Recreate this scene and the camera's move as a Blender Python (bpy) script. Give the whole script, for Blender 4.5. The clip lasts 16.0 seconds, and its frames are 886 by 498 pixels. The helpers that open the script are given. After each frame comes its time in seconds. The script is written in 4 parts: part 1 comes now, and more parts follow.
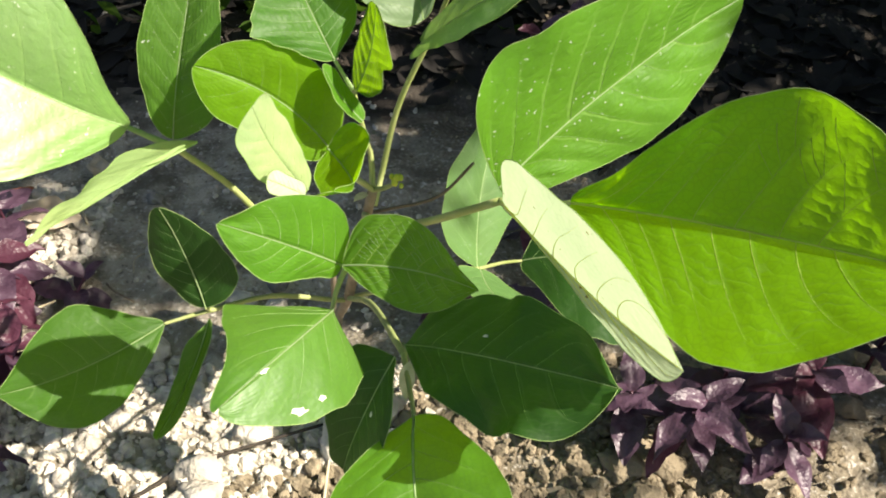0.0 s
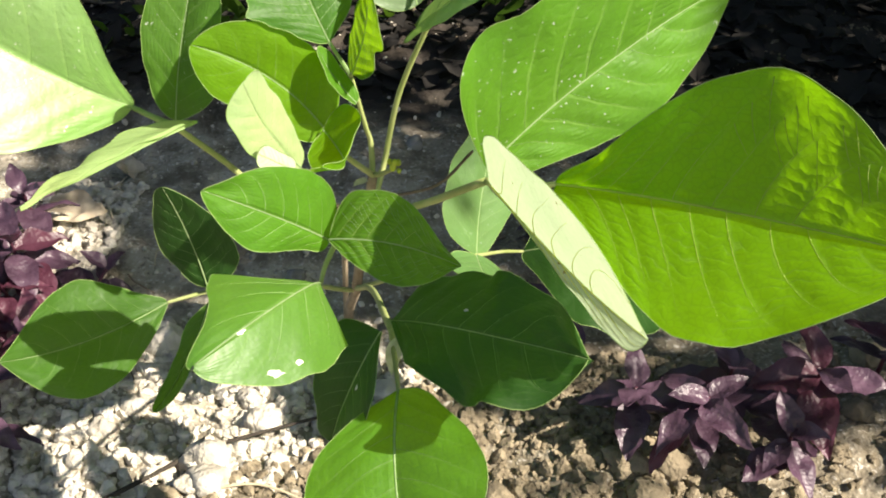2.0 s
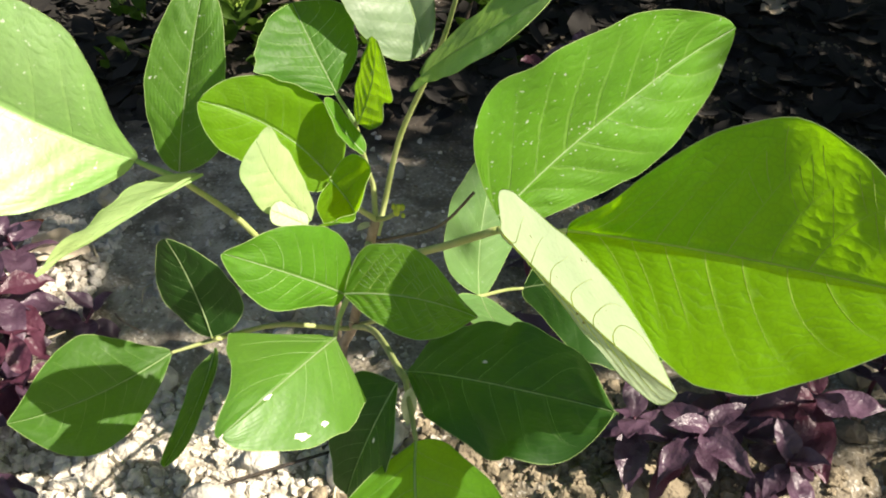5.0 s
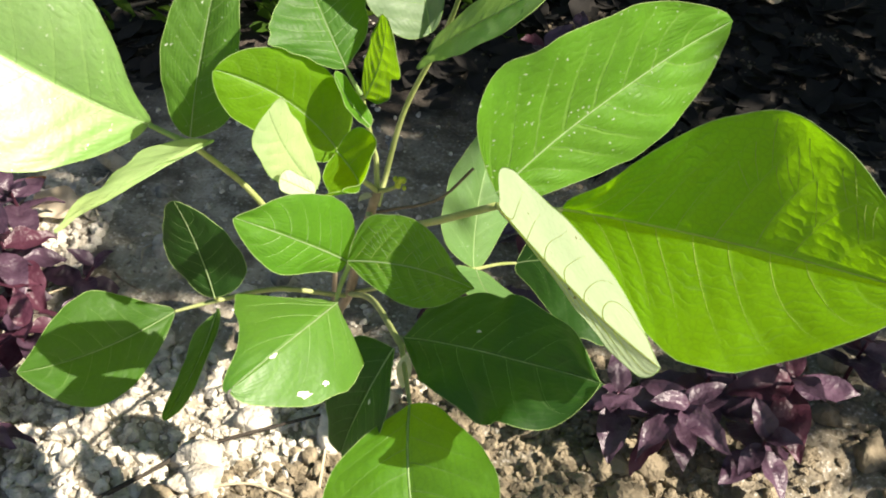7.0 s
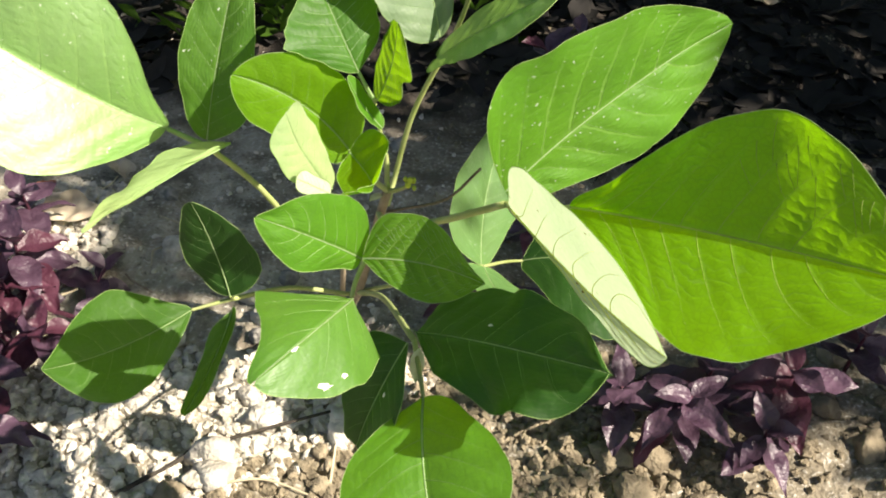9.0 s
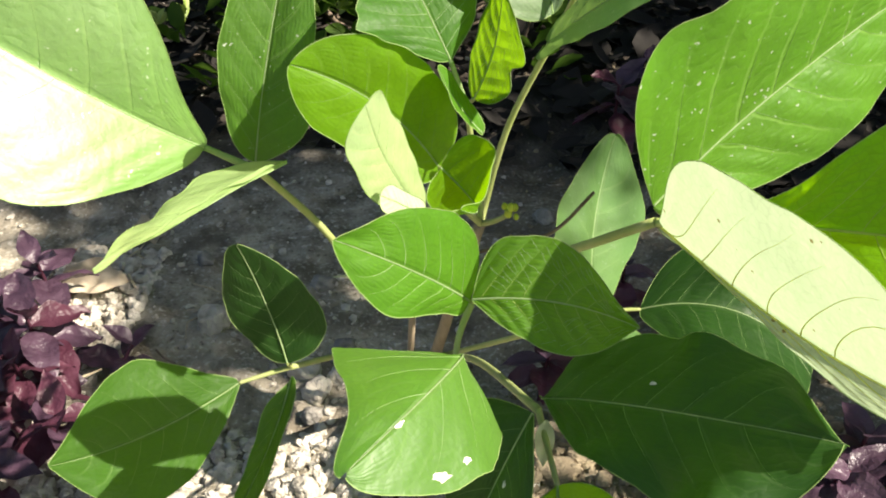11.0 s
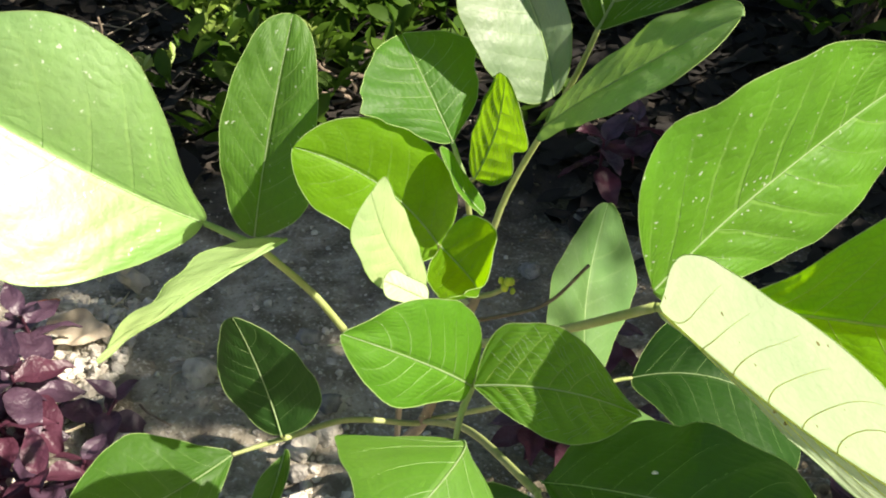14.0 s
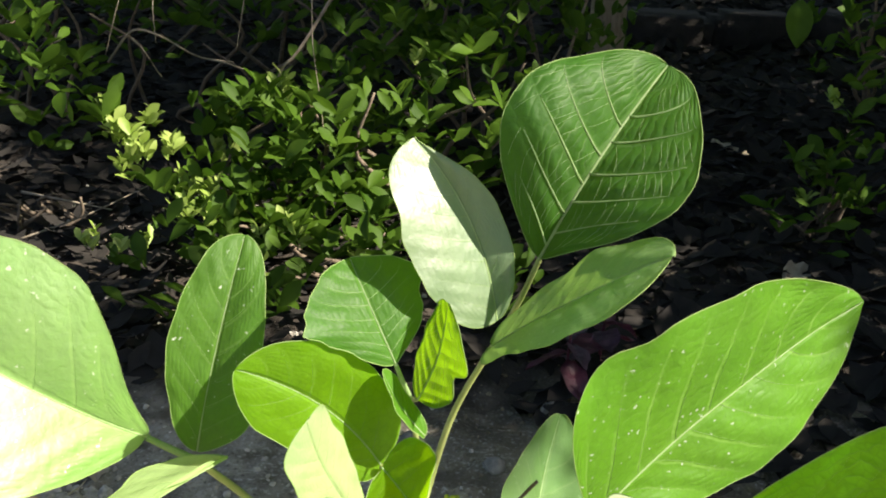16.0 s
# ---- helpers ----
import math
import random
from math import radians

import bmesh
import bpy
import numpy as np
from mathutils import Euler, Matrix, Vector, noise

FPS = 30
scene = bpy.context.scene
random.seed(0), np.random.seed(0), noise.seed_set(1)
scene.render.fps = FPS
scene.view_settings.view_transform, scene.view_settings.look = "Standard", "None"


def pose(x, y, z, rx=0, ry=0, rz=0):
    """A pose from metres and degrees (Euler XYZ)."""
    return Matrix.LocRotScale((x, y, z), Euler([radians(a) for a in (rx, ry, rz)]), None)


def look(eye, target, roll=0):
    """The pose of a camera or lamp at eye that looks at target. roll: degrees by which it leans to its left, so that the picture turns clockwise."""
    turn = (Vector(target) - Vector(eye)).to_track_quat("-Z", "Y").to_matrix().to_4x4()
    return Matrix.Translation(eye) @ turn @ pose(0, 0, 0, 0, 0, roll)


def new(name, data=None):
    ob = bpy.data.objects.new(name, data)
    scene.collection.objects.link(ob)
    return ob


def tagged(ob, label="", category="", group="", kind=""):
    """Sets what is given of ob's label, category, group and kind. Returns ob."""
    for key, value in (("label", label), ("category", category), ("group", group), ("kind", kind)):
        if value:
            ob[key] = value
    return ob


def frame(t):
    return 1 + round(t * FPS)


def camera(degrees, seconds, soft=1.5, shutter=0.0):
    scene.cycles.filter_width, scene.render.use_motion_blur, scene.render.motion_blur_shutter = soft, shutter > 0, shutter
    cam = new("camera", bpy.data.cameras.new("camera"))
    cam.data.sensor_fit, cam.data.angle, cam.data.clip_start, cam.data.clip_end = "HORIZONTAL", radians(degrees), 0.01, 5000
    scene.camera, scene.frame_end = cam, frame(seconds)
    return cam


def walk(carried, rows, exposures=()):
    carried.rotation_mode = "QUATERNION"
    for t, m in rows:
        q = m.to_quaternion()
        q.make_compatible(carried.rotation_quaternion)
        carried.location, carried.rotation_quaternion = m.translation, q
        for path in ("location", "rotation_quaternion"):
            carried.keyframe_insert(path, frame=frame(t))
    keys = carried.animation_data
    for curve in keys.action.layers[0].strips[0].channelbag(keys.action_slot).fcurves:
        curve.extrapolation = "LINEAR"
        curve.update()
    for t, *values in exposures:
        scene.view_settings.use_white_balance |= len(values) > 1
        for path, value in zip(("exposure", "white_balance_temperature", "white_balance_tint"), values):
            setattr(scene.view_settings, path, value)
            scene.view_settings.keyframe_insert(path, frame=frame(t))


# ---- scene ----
cam = camera(44.3, 16.0, soft=1.9)
PATH = [
    (0, (0.0002, 0.0001, 0.4772), (0.0002, 0.3067, 0.2202), -0.00),
    (0.5, (0.0015, -0.0066, 0.4791), (0.0014, 0.3006, 0.2229), -0.19),
    (1, (0.0082, -0.0061, 0.4786), (0.0026, 0.3006, 0.2220), -0.74),
    (1.5, (0.0150, -0.0103, 0.4735), (0.0035, 0.2990, 0.2202), -0.90),
    (2, (0.0205, -0.0146, 0.4713), (0.0038, 0.2961, 0.2199), -0.92),
    (2.5, (0.0207, -0.0092, 0.4736), (0.0033, 0.2991, 0.2193), -2.16),
    (3, (0.0155, -0.0083, 0.4757), (0.0015, 0.3038, 0.2259), -2.37),
    (3.5, (0.0094, -0.0035, 0.4787), (0.0007, 0.3103, 0.2308), -1.90),
    (6, (-0.0008, -0.0094, 0.4871), (0.0005, 0.3017, 0.2356), 0.23),
    (6.5, (-0.0037, -0.0122, 0.4914), (-0.0003, 0.2958, 0.2362), 1.32),
    (7, (-0.0004, -0.0188, 0.4921), (0.0006, 0.2882, 0.2357), 2.00),
    (7.5, (0.0020, -0.0226, 0.4927), (0.0011, 0.2844, 0.2362), 2.33),
    (8, (-0.0044, -0.0283, 0.4988), (-0.0006, 0.2776, 0.2411), 2.70),
    (8.5, (-0.0051, -0.0353, 0.5058), (-0.0009, 0.2701, 0.2474), 2.30),
    (11, (-0.0334, 0.0396, 0.4262), (-0.0421, 0.3647, 0.1934), -1.73),
    (11.5, (-0.0483, 0.0534, 0.4224), (-0.0525, 0.3752, 0.1849), -2.63),
    (12, (-0.0478, 0.0648, 0.4225), (-0.0589, 0.3896, 0.1893), -3.45),
    (12.5, (-0.0500, 0.0654, 0.4236), (-0.0584, 0.3959, 0.1984), -3.40),
    (13, (-0.0449, 0.0569, 0.4255), (-0.0542, 0.3876, 0.2007), -2.22),
    (13.5, (-0.0420, 0.0482, 0.4314), (-0.0476, 0.3774, 0.2042), -1.37),
    (14, (-0.0407, 0.0471, 0.4382), (-0.0401, 0.3791, 0.2150), -0.20),
    (14.5, (-0.0378, 0.0481, 0.4393), (-0.0346, 0.3887, 0.2295), 0.85),
    (15, (-0.0358, 0.0523, 0.4447), (-0.0292, 0.4004, 0.2479), 1.52),
    (15.5, (-0.0365, 0.0498, 0.4463), (-0.0244, 0.4074, 0.2677), 1.73),
    (16, (-0.0285, 0.0509, 0.4544), (-0.0228, 0.4133, 0.2852), 1.57),
]
walk(cam, [(t, look(eye, target, roll)) for t, eye, target, roll in PATH], [(0, 1.28, 7100, 13), (13, 1.29, 7100, 13), (16, 1.43, 7100, 13)])

# ---- light ----
SUN_FROM = Vector((0.6891, -0.2602, 0.6764)).normalized()
world = bpy.data.worlds.new("sky")
scene.world = world
world.use_nodes = True
wn = world.node_tree.nodes
sky = wn.new("ShaderNodeTexSky")
sky.sky_type, sky.sun_disc = "NISHITA", False
sky.sun_elevation = math.asin(SUN_FROM.z)
sky.sun_rotation = math.atan2(SUN_FROM.x, SUN_FROM.y)
world.node_tree.links.new(sky.outputs[0], wn["Background"].inputs[0])
wn["Background"].inputs[1].default_value = 0.05
sun = new("sun", bpy.data.lights.new("sun", "SUN"))
sun.data.energy, sun.data.angle, sun.data.color = 5.0, radians(0.53), (1.0, 0.95, 0.86)
sun.matrix_world = look((0, 0, 3), Vector((0, 0, 3)) - SUN_FROM)


# ---- materials ----
class Nodes:
    """A new material and short ways to add and join its nodes."""

    def __init__(self, name):
        self.mat = bpy.data.materials.new(name)
        self.mat.use_nodes = True
        self.tree = self.mat.node_tree
        self.tree.nodes.clear()
        self.out = self.tree.nodes.new("ShaderNodeOutputMaterial")

    def add(self, kind, **values):
        n = self.tree.nodes.new("ShaderNode" + kind)
        for k, v in values.items():
            if k in n.inputs:
                self.put(n.inputs[k], v)
            else:
                setattr(n, k, v)
        return n

    def put(self, socket, v):
        if isinstance(v, bpy.types.NodeSocket):
            self.tree.links.new(v, socket)
        else:
            socket.default_value = v

    def math(self, op, a, b=0.0, c=0.0):
        n = self.tree.nodes.new("ShaderNodeMath")
        n.operation = op
        for s, v in zip(n.inputs, (a, b, c)):
            self.put(s, v)
        return n.outputs[0]

    def mix(self, fac, a, b):
        n = self.tree.nodes.new("ShaderNodeMix")
        n.data_type = "RGBA"
        for s, v in zip((n.inputs[0], n.inputs[6], n.inputs[7]), (fac, a, b)):
            self.put(s, v)
        return n.outputs[2]

    def noise(self, vec, scale, detail=4.0):
        n = self.add("TexNoise", Scale=scale, Detail=detail)
        self.put(n.inputs["Vector"], vec)
        return n.outputs["Fac"]

    def ramp(self, fac, lo, hi):
        n = self.tree.nodes.new("ShaderNodeMapRange")
        for s, v in zip(n.inputs, (fac, lo, hi, 0.0, 1.0)):
            self.put(s, v)
        return n.outputs[0]


def rgb(r, g, b):
    return (r, g, b, 1.0)


def leaf_material(name, face, through_colour, sheen=0.42, light=0.45, vein=0.35, ribs=0.4, dust=0.0, spots=0.0, quilt=0.05, wax=0.5, ior=1.5, laterals=6, line=0.3, wide=0.010, rake=0.24, coat=0.0, lace=0.25):
    """A leaf blade: reflecting face, light passing through, side veins with cross veins between them, puckers, dust and small flecks."""
    m = Nodes(name)
    where = m.add("TexCoord").outputs["Object"]
    uv = m.add("UVMap", uv_map="blade").outputs[0]
    sep = m.add("SeparateXYZ", Vector=uv)
    across = m.math("ABSOLUTE", m.math("SUBTRACT", sep.outputs[1], 0.5))
    # the blade pales a little along the midrib
    rib = m.math("SUBTRACT", 1.0, m.ramp(across, 0.0, 0.035))
    # side veins that curve from the midrib towards the margin
    out = m.math("MULTIPLY", across, 2.0)
    wander = m.math("MULTIPLY", m.math("SUBTRACT", m.noise(where, 90.0, 3.0), 0.5), 0.035)
    root = m.math("ADD", m.math("SUBTRACT", sep.outputs[0], m.math("MULTIPLY", m.math("POWER", out, 1.25), rake)), wander)
    right = m.math("GREATER_THAN", sep.outputs[1], 0.5)
    step = 0.74 / laterals
    phase = m.math("DIVIDE", m.math("SUBTRACT", m.math("SUBTRACT", root, 0.05), m.math("MULTIPLY", right, 0.4 * step)), step)
    off = m.math("MULTIPLY", m.math("ABSOLUTE", m.math("SUBTRACT", m.math("FRACT", m.math("ADD", phase, 0.5)), 0.5)), step)
    taper = m.math("SUBTRACT", 1.0, m.ramp(out, 0.55, 1.0))
    stripe = m.math("MULTIPLY", m.math("SUBTRACT", 1.0, m.ramp(off, wide * 0.2, wide * 0.8)), m.math("MULTIPLY", taper, m.ramp(m.noise(where, 70.0, 2.0), 0.25, 0.55)))
    # cross veins like ladder rungs from one side vein to the next, and the blade bulging between them
    cell = m.add("TexWhiteNoise", noise_dimensions="1D", W=m.math("ADD", m.math("FLOOR", phase), m.math("MULTIPLY", right, 37.0))).outputs["Value"]
    ladder = m.math("FRACT", m.math("ADD", m.math("ADD", m.math("MULTIPLY", out, 10.0), m.math("MULTIPLY", cell, 7.0)), m.math("MULTIPLY", m.noise(where, 130.0, 2.0), 2.2)))
    between = m.math("SINE", m.math("MULTIPLY", m.math("FRACT", phase), math.pi))
    swell = m.math("SINE", m.math("MULTIPLY", ladder, math.pi))
    there = m.ramp(m.noise(where, 55.0, 2.0), 0.38, 0.6)
    rung = m.math("MULTIPLY", m.math("SUBTRACT", 1.0, m.ramp(swell, 0.10, 0.34)), there)
    net = m.add("TexVoronoi", Scale=330.0, feature="DISTANCE_TO_EDGE")
    m.put(net.inputs["Vector"], where)
    mesh = m.math("SUBTRACT", 1.0, m.ramp(net.outputs["Distance"], 0.0, 0.12))
    mottle = m.ramp(m.noise(where, 60.0, 3.0), 0.3, 0.7)
    grain = m.noise(where, 900.0, 2.0)
    dark = tuple(v * 0.78 for v in face[:3]) + (1.0,)
    colour = m.mix(mottle, dark, face)
    ripe = m.ramp(m.noise(where, 17.0, 3.0), 0.42, 0.72)
    colour = m.mix(m.math("MULTIPLY", ripe, 0.25), colour, rgb(min(face[0] * 1.7, 1), min(face[1] * 1.15, 1), face[2]))
    pale = rgb(min(face[0] * 1.5 + 0.10, 1), min(face[1] * 1.2 + 0.13, 1), face[2] * 1.3 + 0.07)
    colour = m.mix(m.math("MULTIPLY", rib, vein), colour, pale)
    colour = m.mix(m.math("MULTIPLY", mesh, 0.06 * (vein + 0.3)), colour, pale)
    colour = m.mix(m.math("MULTIPLY", rung, lace * 0.6), colour, pale)
    colour = m.mix(m.math("MULTIPLY", stripe, line), colour, pale)
    rough = m.math("ADD", sheen, m.math("MULTIPLY", grain, 0.14))
    if dust:
        fleck = m.add("TexVoronoi", Scale=560.0)
        wob = m.add("TexNoise", Scale=900.0)
        m.put(wob.inputs["Vector"], where)
        bent = m.add("VectorMath", operation="MULTIPLY_ADD")
        m.put(bent.inputs[0], wob.outputs["Color"])
        bent.inputs[1].default_value = (0.0024, 0.0024, 0.0024)
        m.put(bent.inputs[2], where)
        m.put(fleck.inputs["Vector"], bent.outputs[0])
        near_vein = m.math("MAXIMUM", m.math("MULTIPLY", stripe, 0.9), m.math("MULTIPLY", rib, 0.9))
        patch = m.math("MAXIMUM", m.ramp(m.noise(where, 75.0, 4.0), 0.42, 0.53), near_vein)
        dot = m.math("MULTIPLY", m.math("SUBTRACT", 1.0, m.ramp(m.math("ADD", fleck.outputs["Distance"], m.math("MULTIPLY", m.noise(where, 210.0, 2.0), 0.5)), 0.36, 0.52)), m.math("LESS_THAN", fleck.outputs["Color"], 0.29))
        mark = m.math("MULTIPLY", m.math("MULTIPLY", dot, patch), dust)
        colour = m.mix(mark, colour, rgb(0.66, 0.72, 0.58))
    if spots:
        speck = m.add("TexVoronoi", Scale=260.0)
        m.put(speck.inputs["Vector"], where)
        mark = m.math("MULTIPLY", m.math("LESS_THAN", speck.outputs["Distance"], 0.17), m.math("LESS_THAN", speck.outputs["Color"], 0.2))
        colour = m.mix(m.math("MULTIPLY", mark, spots), colour, rgb(0.16, 0.12, 0.03))
    dirt = 0.0 if not spots else m.math("MULTIPLY", mark, spots)
    pillow = m.math("ADD", m.math("MULTIPLY", m.math("MULTIPLY", between, between), 0.9), m.math("MULTIPLY", m.math("MULTIPLY", between, swell), m.math("ADD", 0.25, there)))
    height = m.math("ADD", m.math("MULTIPLY", rib, -ribs), m.math("MULTIPLY", pillow, quilt))
    height = m.math("ADD", height, m.math("MULTIPLY", mesh, -0.008 - 0.06 * quilt))
    height = m.math("ADD", height, m.math("MULTIPLY", m.noise(where, 260.0, 3.0), 0.3))
    height = m.math("ADD", height, m.math("MULTIPLY", m.noise(where, 75.0, 3.0), 0.7))
    bump = m.add("Bump", Strength=0.7, Distance=0.0015, Height=height)
    face_bsdf = m.add("BsdfPrincipled", Roughness=rough, Normal=bump.outputs[0])
    m.put(face_bsdf.inputs["Base Color"], colour)
    face_bsdf.inputs["Specular IOR Level"].default_value = wax
    face_bsdf.inputs["IOR"].default_value = ior
    if coat:
        face_bsdf.inputs["Coat Weight"].default_value = coat
        face_bsdf.inputs["Coat Roughness"].default_value = 0.42
        face_bsdf.inputs["Coat IOR"].default_value = 1.9
        m.put(face_bsdf.inputs["Coat Normal"], bump.outputs[0])
    inner = m.mix(m.math("MULTIPLY", m.math("MAXIMUM", m.math("MULTIPLY", mesh, 0.4), m.math("MULTIPLY", rung, lace * 1.4)), 0.7), through_colour, tuple(v * 0.55 for v in through_colour[:3]) + (1.0,))
    inner = m.mix(m.math("MULTIPLY", stripe, line), inner, rgb(through_colour[0] * 0.82, through_colour[1] * 0.76, through_colour[2] * 0.18))
    if spots:
        inner = m.mix(dirt, inner, rgb(0.20, 0.16, 0.03))
    glow = m.add("BsdfTranslucent", Color=inner, Normal=bump.outputs[0])
    both = m.add("MixShader", Fac=light)
    m.tree.links.new(face_bsdf.outputs[0], both.inputs[1])
    m.tree.links.new(glow.outputs[0], both.inputs[2])
    m.tree.links.new(both.outputs[0], m.out.inputs[0])
    return m.mat


def skin_material(name, a, b, rough=0.55, scale=120.0, bump=0.3, depth=0.0006, stretch=(1, 1, 1), glow=0.0, wax=0.5):
    """A plain grown or earthy surface: two colours in patches, fine grain, relief."""
    m = Nodes(name)
    where = m.add("TexCoord").outputs["Object"]
    mapped = m.add("Mapping", Vector=where, Scale=stretch).outputs[0]
    patch = m.ramp(m.noise(mapped, scale, 5.0), 0.32, 0.68)
    colour = m.mix(patch, a, b)
    fine = m.noise(mapped, scale * 7, 3.0)
    rnd = m.add("ObjectInfo").outputs["Random"]
    hue = m.add("HueSaturation", Value=m.math("ADD", 0.82, m.math("MULTIPLY", rnd, 0.36)), Color=colour)
    bp = m.add("Bump", Strength=bump, Distance=depth, Height=m.math("ADD", patch, m.math("MULTIPLY", fine, 0.6)))
    p = m.add("BsdfPrincipled", Roughness=m.math("ADD", rough, m.math("MULTIPLY", fine, 0.15)), Normal=bp.outputs[0])
    m.put(p.inputs["Base Color"], hue.outputs[0])
    p.inputs["Specular IOR Level"].default_value = wax
    if glow:
        tr = m.add("BsdfTranslucent", Color=hue.outputs[0])
        both = m.add("MixShader", Fac=glow)
        m.tree.links.new(p.outputs[0], both.inputs[1])
        m.tree.links.new(tr.outputs[0], both.inputs[2])
        m.tree.links.new(both.outputs[0], m.out.inputs[0])
    else:
        m.tree.links.new(p.outputs[0], m.out.inputs[0])
    return m.mat


def soil_material():
    """Dry crumbly loam: pale grey-tan crust with darker damp patches and bits."""
    m = Nodes("dry_soil")
    where = m.add("TexCoord").outputs["Object"]
    big = m.ramp(m.noise(where, 7.0, 4.0), 0.35, 0.65)
    mid = m.ramp(m.noise(where, 42.0, 6.0), 0.35, 0.66)
    fine = m.noise(where, 330.0, 6.0)
    colour = m.mix(mid, rgb(0.15, 0.13, 0.093), rgb(0.51, 0.465, 0.375))
    colour = m.mix(m.math("MULTIPLY", big, 0.35), colour, rgb(0.27, 0.235, 0.17))
    axes = m.add("SeparateXYZ", Vector=where).outputs
    side = m.math("ADD", m.math("SUBTRACT", axes[0], m.math("MULTIPLY", m.math("SUBTRACT", m.math("MINIMUM", axes[1], 0.414), 0.432), 1.6)), m.math("MULTIPLY", big, 0.05))
    colour = m.mix(m.math("MULTIPLY", m.math("MULTIPLY", m.ramp(side, -0.02, 0.07), m.ramp(side, 0.75, 0.35)), 0.6), colour, rgb(0.17, 0.14, 0.09))
    colour = m.mix(m.ramp(fine, 0.55, 0.75), colour, rgb(0.60, 0.57, 0.50))
    colour = m.mix(m.ramp(fine, 0.42, 0.25), colour, rgb(0.10, 0.08, 0.06))
    blot = m.ramp(m.noise(where, 24.0, 5.0), 0.56, 0.66)
    colour = m.mix(m.math("MULTIPLY", blot, 0.75), colour, rgb(0.115, 0.095, 0.068))
    # soil darkens towards the hedge, whose shade is put into its colour
    hedge_shade = m.ramp(m.math("ADD", axes[1], m.math("MULTIPLY", m.noise(where, 9.0, 4.0), 0.3)), 0.85, 0.95)
    colour = m.mix(hedge_shade, colour, m.mix(mid, rgb(0.020, 0.016, 0.012), rgb(0.060, 0.048, 0.036)))
    h = m.math("ADD", m.math("MULTIPLY", mid, 0.8), fine)
    bp = m.add("Bump", Strength=0.8, Distance=0.003, Height=h)
    p = m.add("BsdfPrincipled", Roughness=0.92, Normal=bp.outputs[0])
    m.put(p.inputs["Base Color"], colour)
    m.tree.links.new(p.outputs[0], m.out.inputs[0])
    return m.mat


GREEN = leaf_material("leaf_green", rgb(0.066, 0.207, 0.015), rgb(0.25, 0.60, 0.012))
GLOSSY = leaf_material("leaf_green_glossy", rgb(0.068, 0.205, 0.018), rgb(0.28, 0.64, 0.010), sheen=0.46, wax=0.9, ior=1.75)
MID = leaf_material("leaf_mid_green", rgb(0.044, 0.148, 0.016), rgb(0.20, 0.50, 0.008), wax=0.35, line=0.5)
DUSTY = leaf_material("leaf_green_dusty", rgb(0.096, 0.280, 0.016), rgb(0.26, 0.62, 0.006), dust=0.8, sheen=0.45, wax=0.6, line=0.6, quilt=0.10)
DUSTY_DARK = leaf_material("leaf_dark_dusty", rgb(0.068, 0.185, 0.018), rgb(0.18, 0.46, 0.008), dust=0.95, sheen=0.46, wax=0.5, line=0.4, quilt=0.06)
# darker leaf green: shade from the leaves above is put into the colour
SHADED_GREEN = leaf_material("leaf_green_shaded", rgb(0.018, 0.070, 0.010), rgb(0.055, 0.20, 0.010), vein=0.3, wax=0.4)
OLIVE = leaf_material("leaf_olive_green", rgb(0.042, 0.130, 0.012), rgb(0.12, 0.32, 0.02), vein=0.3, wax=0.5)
NETTED = leaf_material("leaf_netted", rgb(0.062, 0.185, 0.014), rgb(0.26, 0.58, 0.008), light=0.5, quilt=0.14, wax=0.4, lace=0.6, line=0.5)
YOUNG = leaf_material("leaf_young", rgb(0.11, 0.28, 0.005), rgb(0.36, 0.70, 0.006), light=0.5, vein=0.25, quilt=0.03)
PALE = leaf_material("leaf_pale_underside", rgb(0.48, 0.56, 0.42), rgb(0.54, 0.68, 0.42), sheen=0.50, light=0.50, vein=0.1, ribs=0.5, spots=0.9, line=0.0, wide=0.012, rake=0.42)
SILVER = leaf_material("leaf_silvery_underside", rgb(0.32, 0.48, 0.19), rgb(0.44, 0.66, 0.16), sheen=0.5, light=0.4, vein=0.3, quilt=0.08)
MILKY = leaf_material("leaf_milky_underside", rgb(0.42, 0.56, 0.27), rgb(0.54, 0.74, 0.30), sheen=0.46, light=0.45, vein=0.1, ribs=0.3, quilt=0.03)
# whitish colour stands in for direct sun on the pale leaflet's fold
SUNLIT_FOLD = leaf_material("leaf_sunlit_fold", rgb(0.44, 0.53, 0.36), rgb(0.54, 0.66, 0.40), sheen=0.46, light=0.35, vein=0.1, ribs=0.2, quilt=0.05)
WAXY = leaf_material("leaf_green_waxy", rgb(0.108, 0.325, 0.004), rgb(0.28, 0.64, 0.006), dust=0.8, sheen=0.575, wax=1.0, ior=2.2, light=0.25, line=0.4, quilt=0.06)
DARK_QUILT = leaf_material("leaf_dark_quilted", rgb(0.032, 0.110, 0.014), rgb(0.22, 0.50, 0.012), vein=0.5, ribs=0.6, light=0.4, quilt=0.26, sheen=0.5, wax=0.3, laterals=5, lace=1.0)
BIG = leaf_material("leaf_big_green", rgb(0.110, 0.31, 0.004), rgb(0.42, 0.90, 0.006), wax=0.35, vein=0.4, ribs=0.5, light=0.55, quilt=0.14, laterals=7, line=0.35, lace=0.55)
GREY = leaf_material("leaf_greyish", rgb(0.19, 0.32, 0.16), rgb(0.20, 0.38, 0.09), sheen=0.48, wax=0.9, ior=1.7, vein=0.4, dust=0.15, coat=0.25)
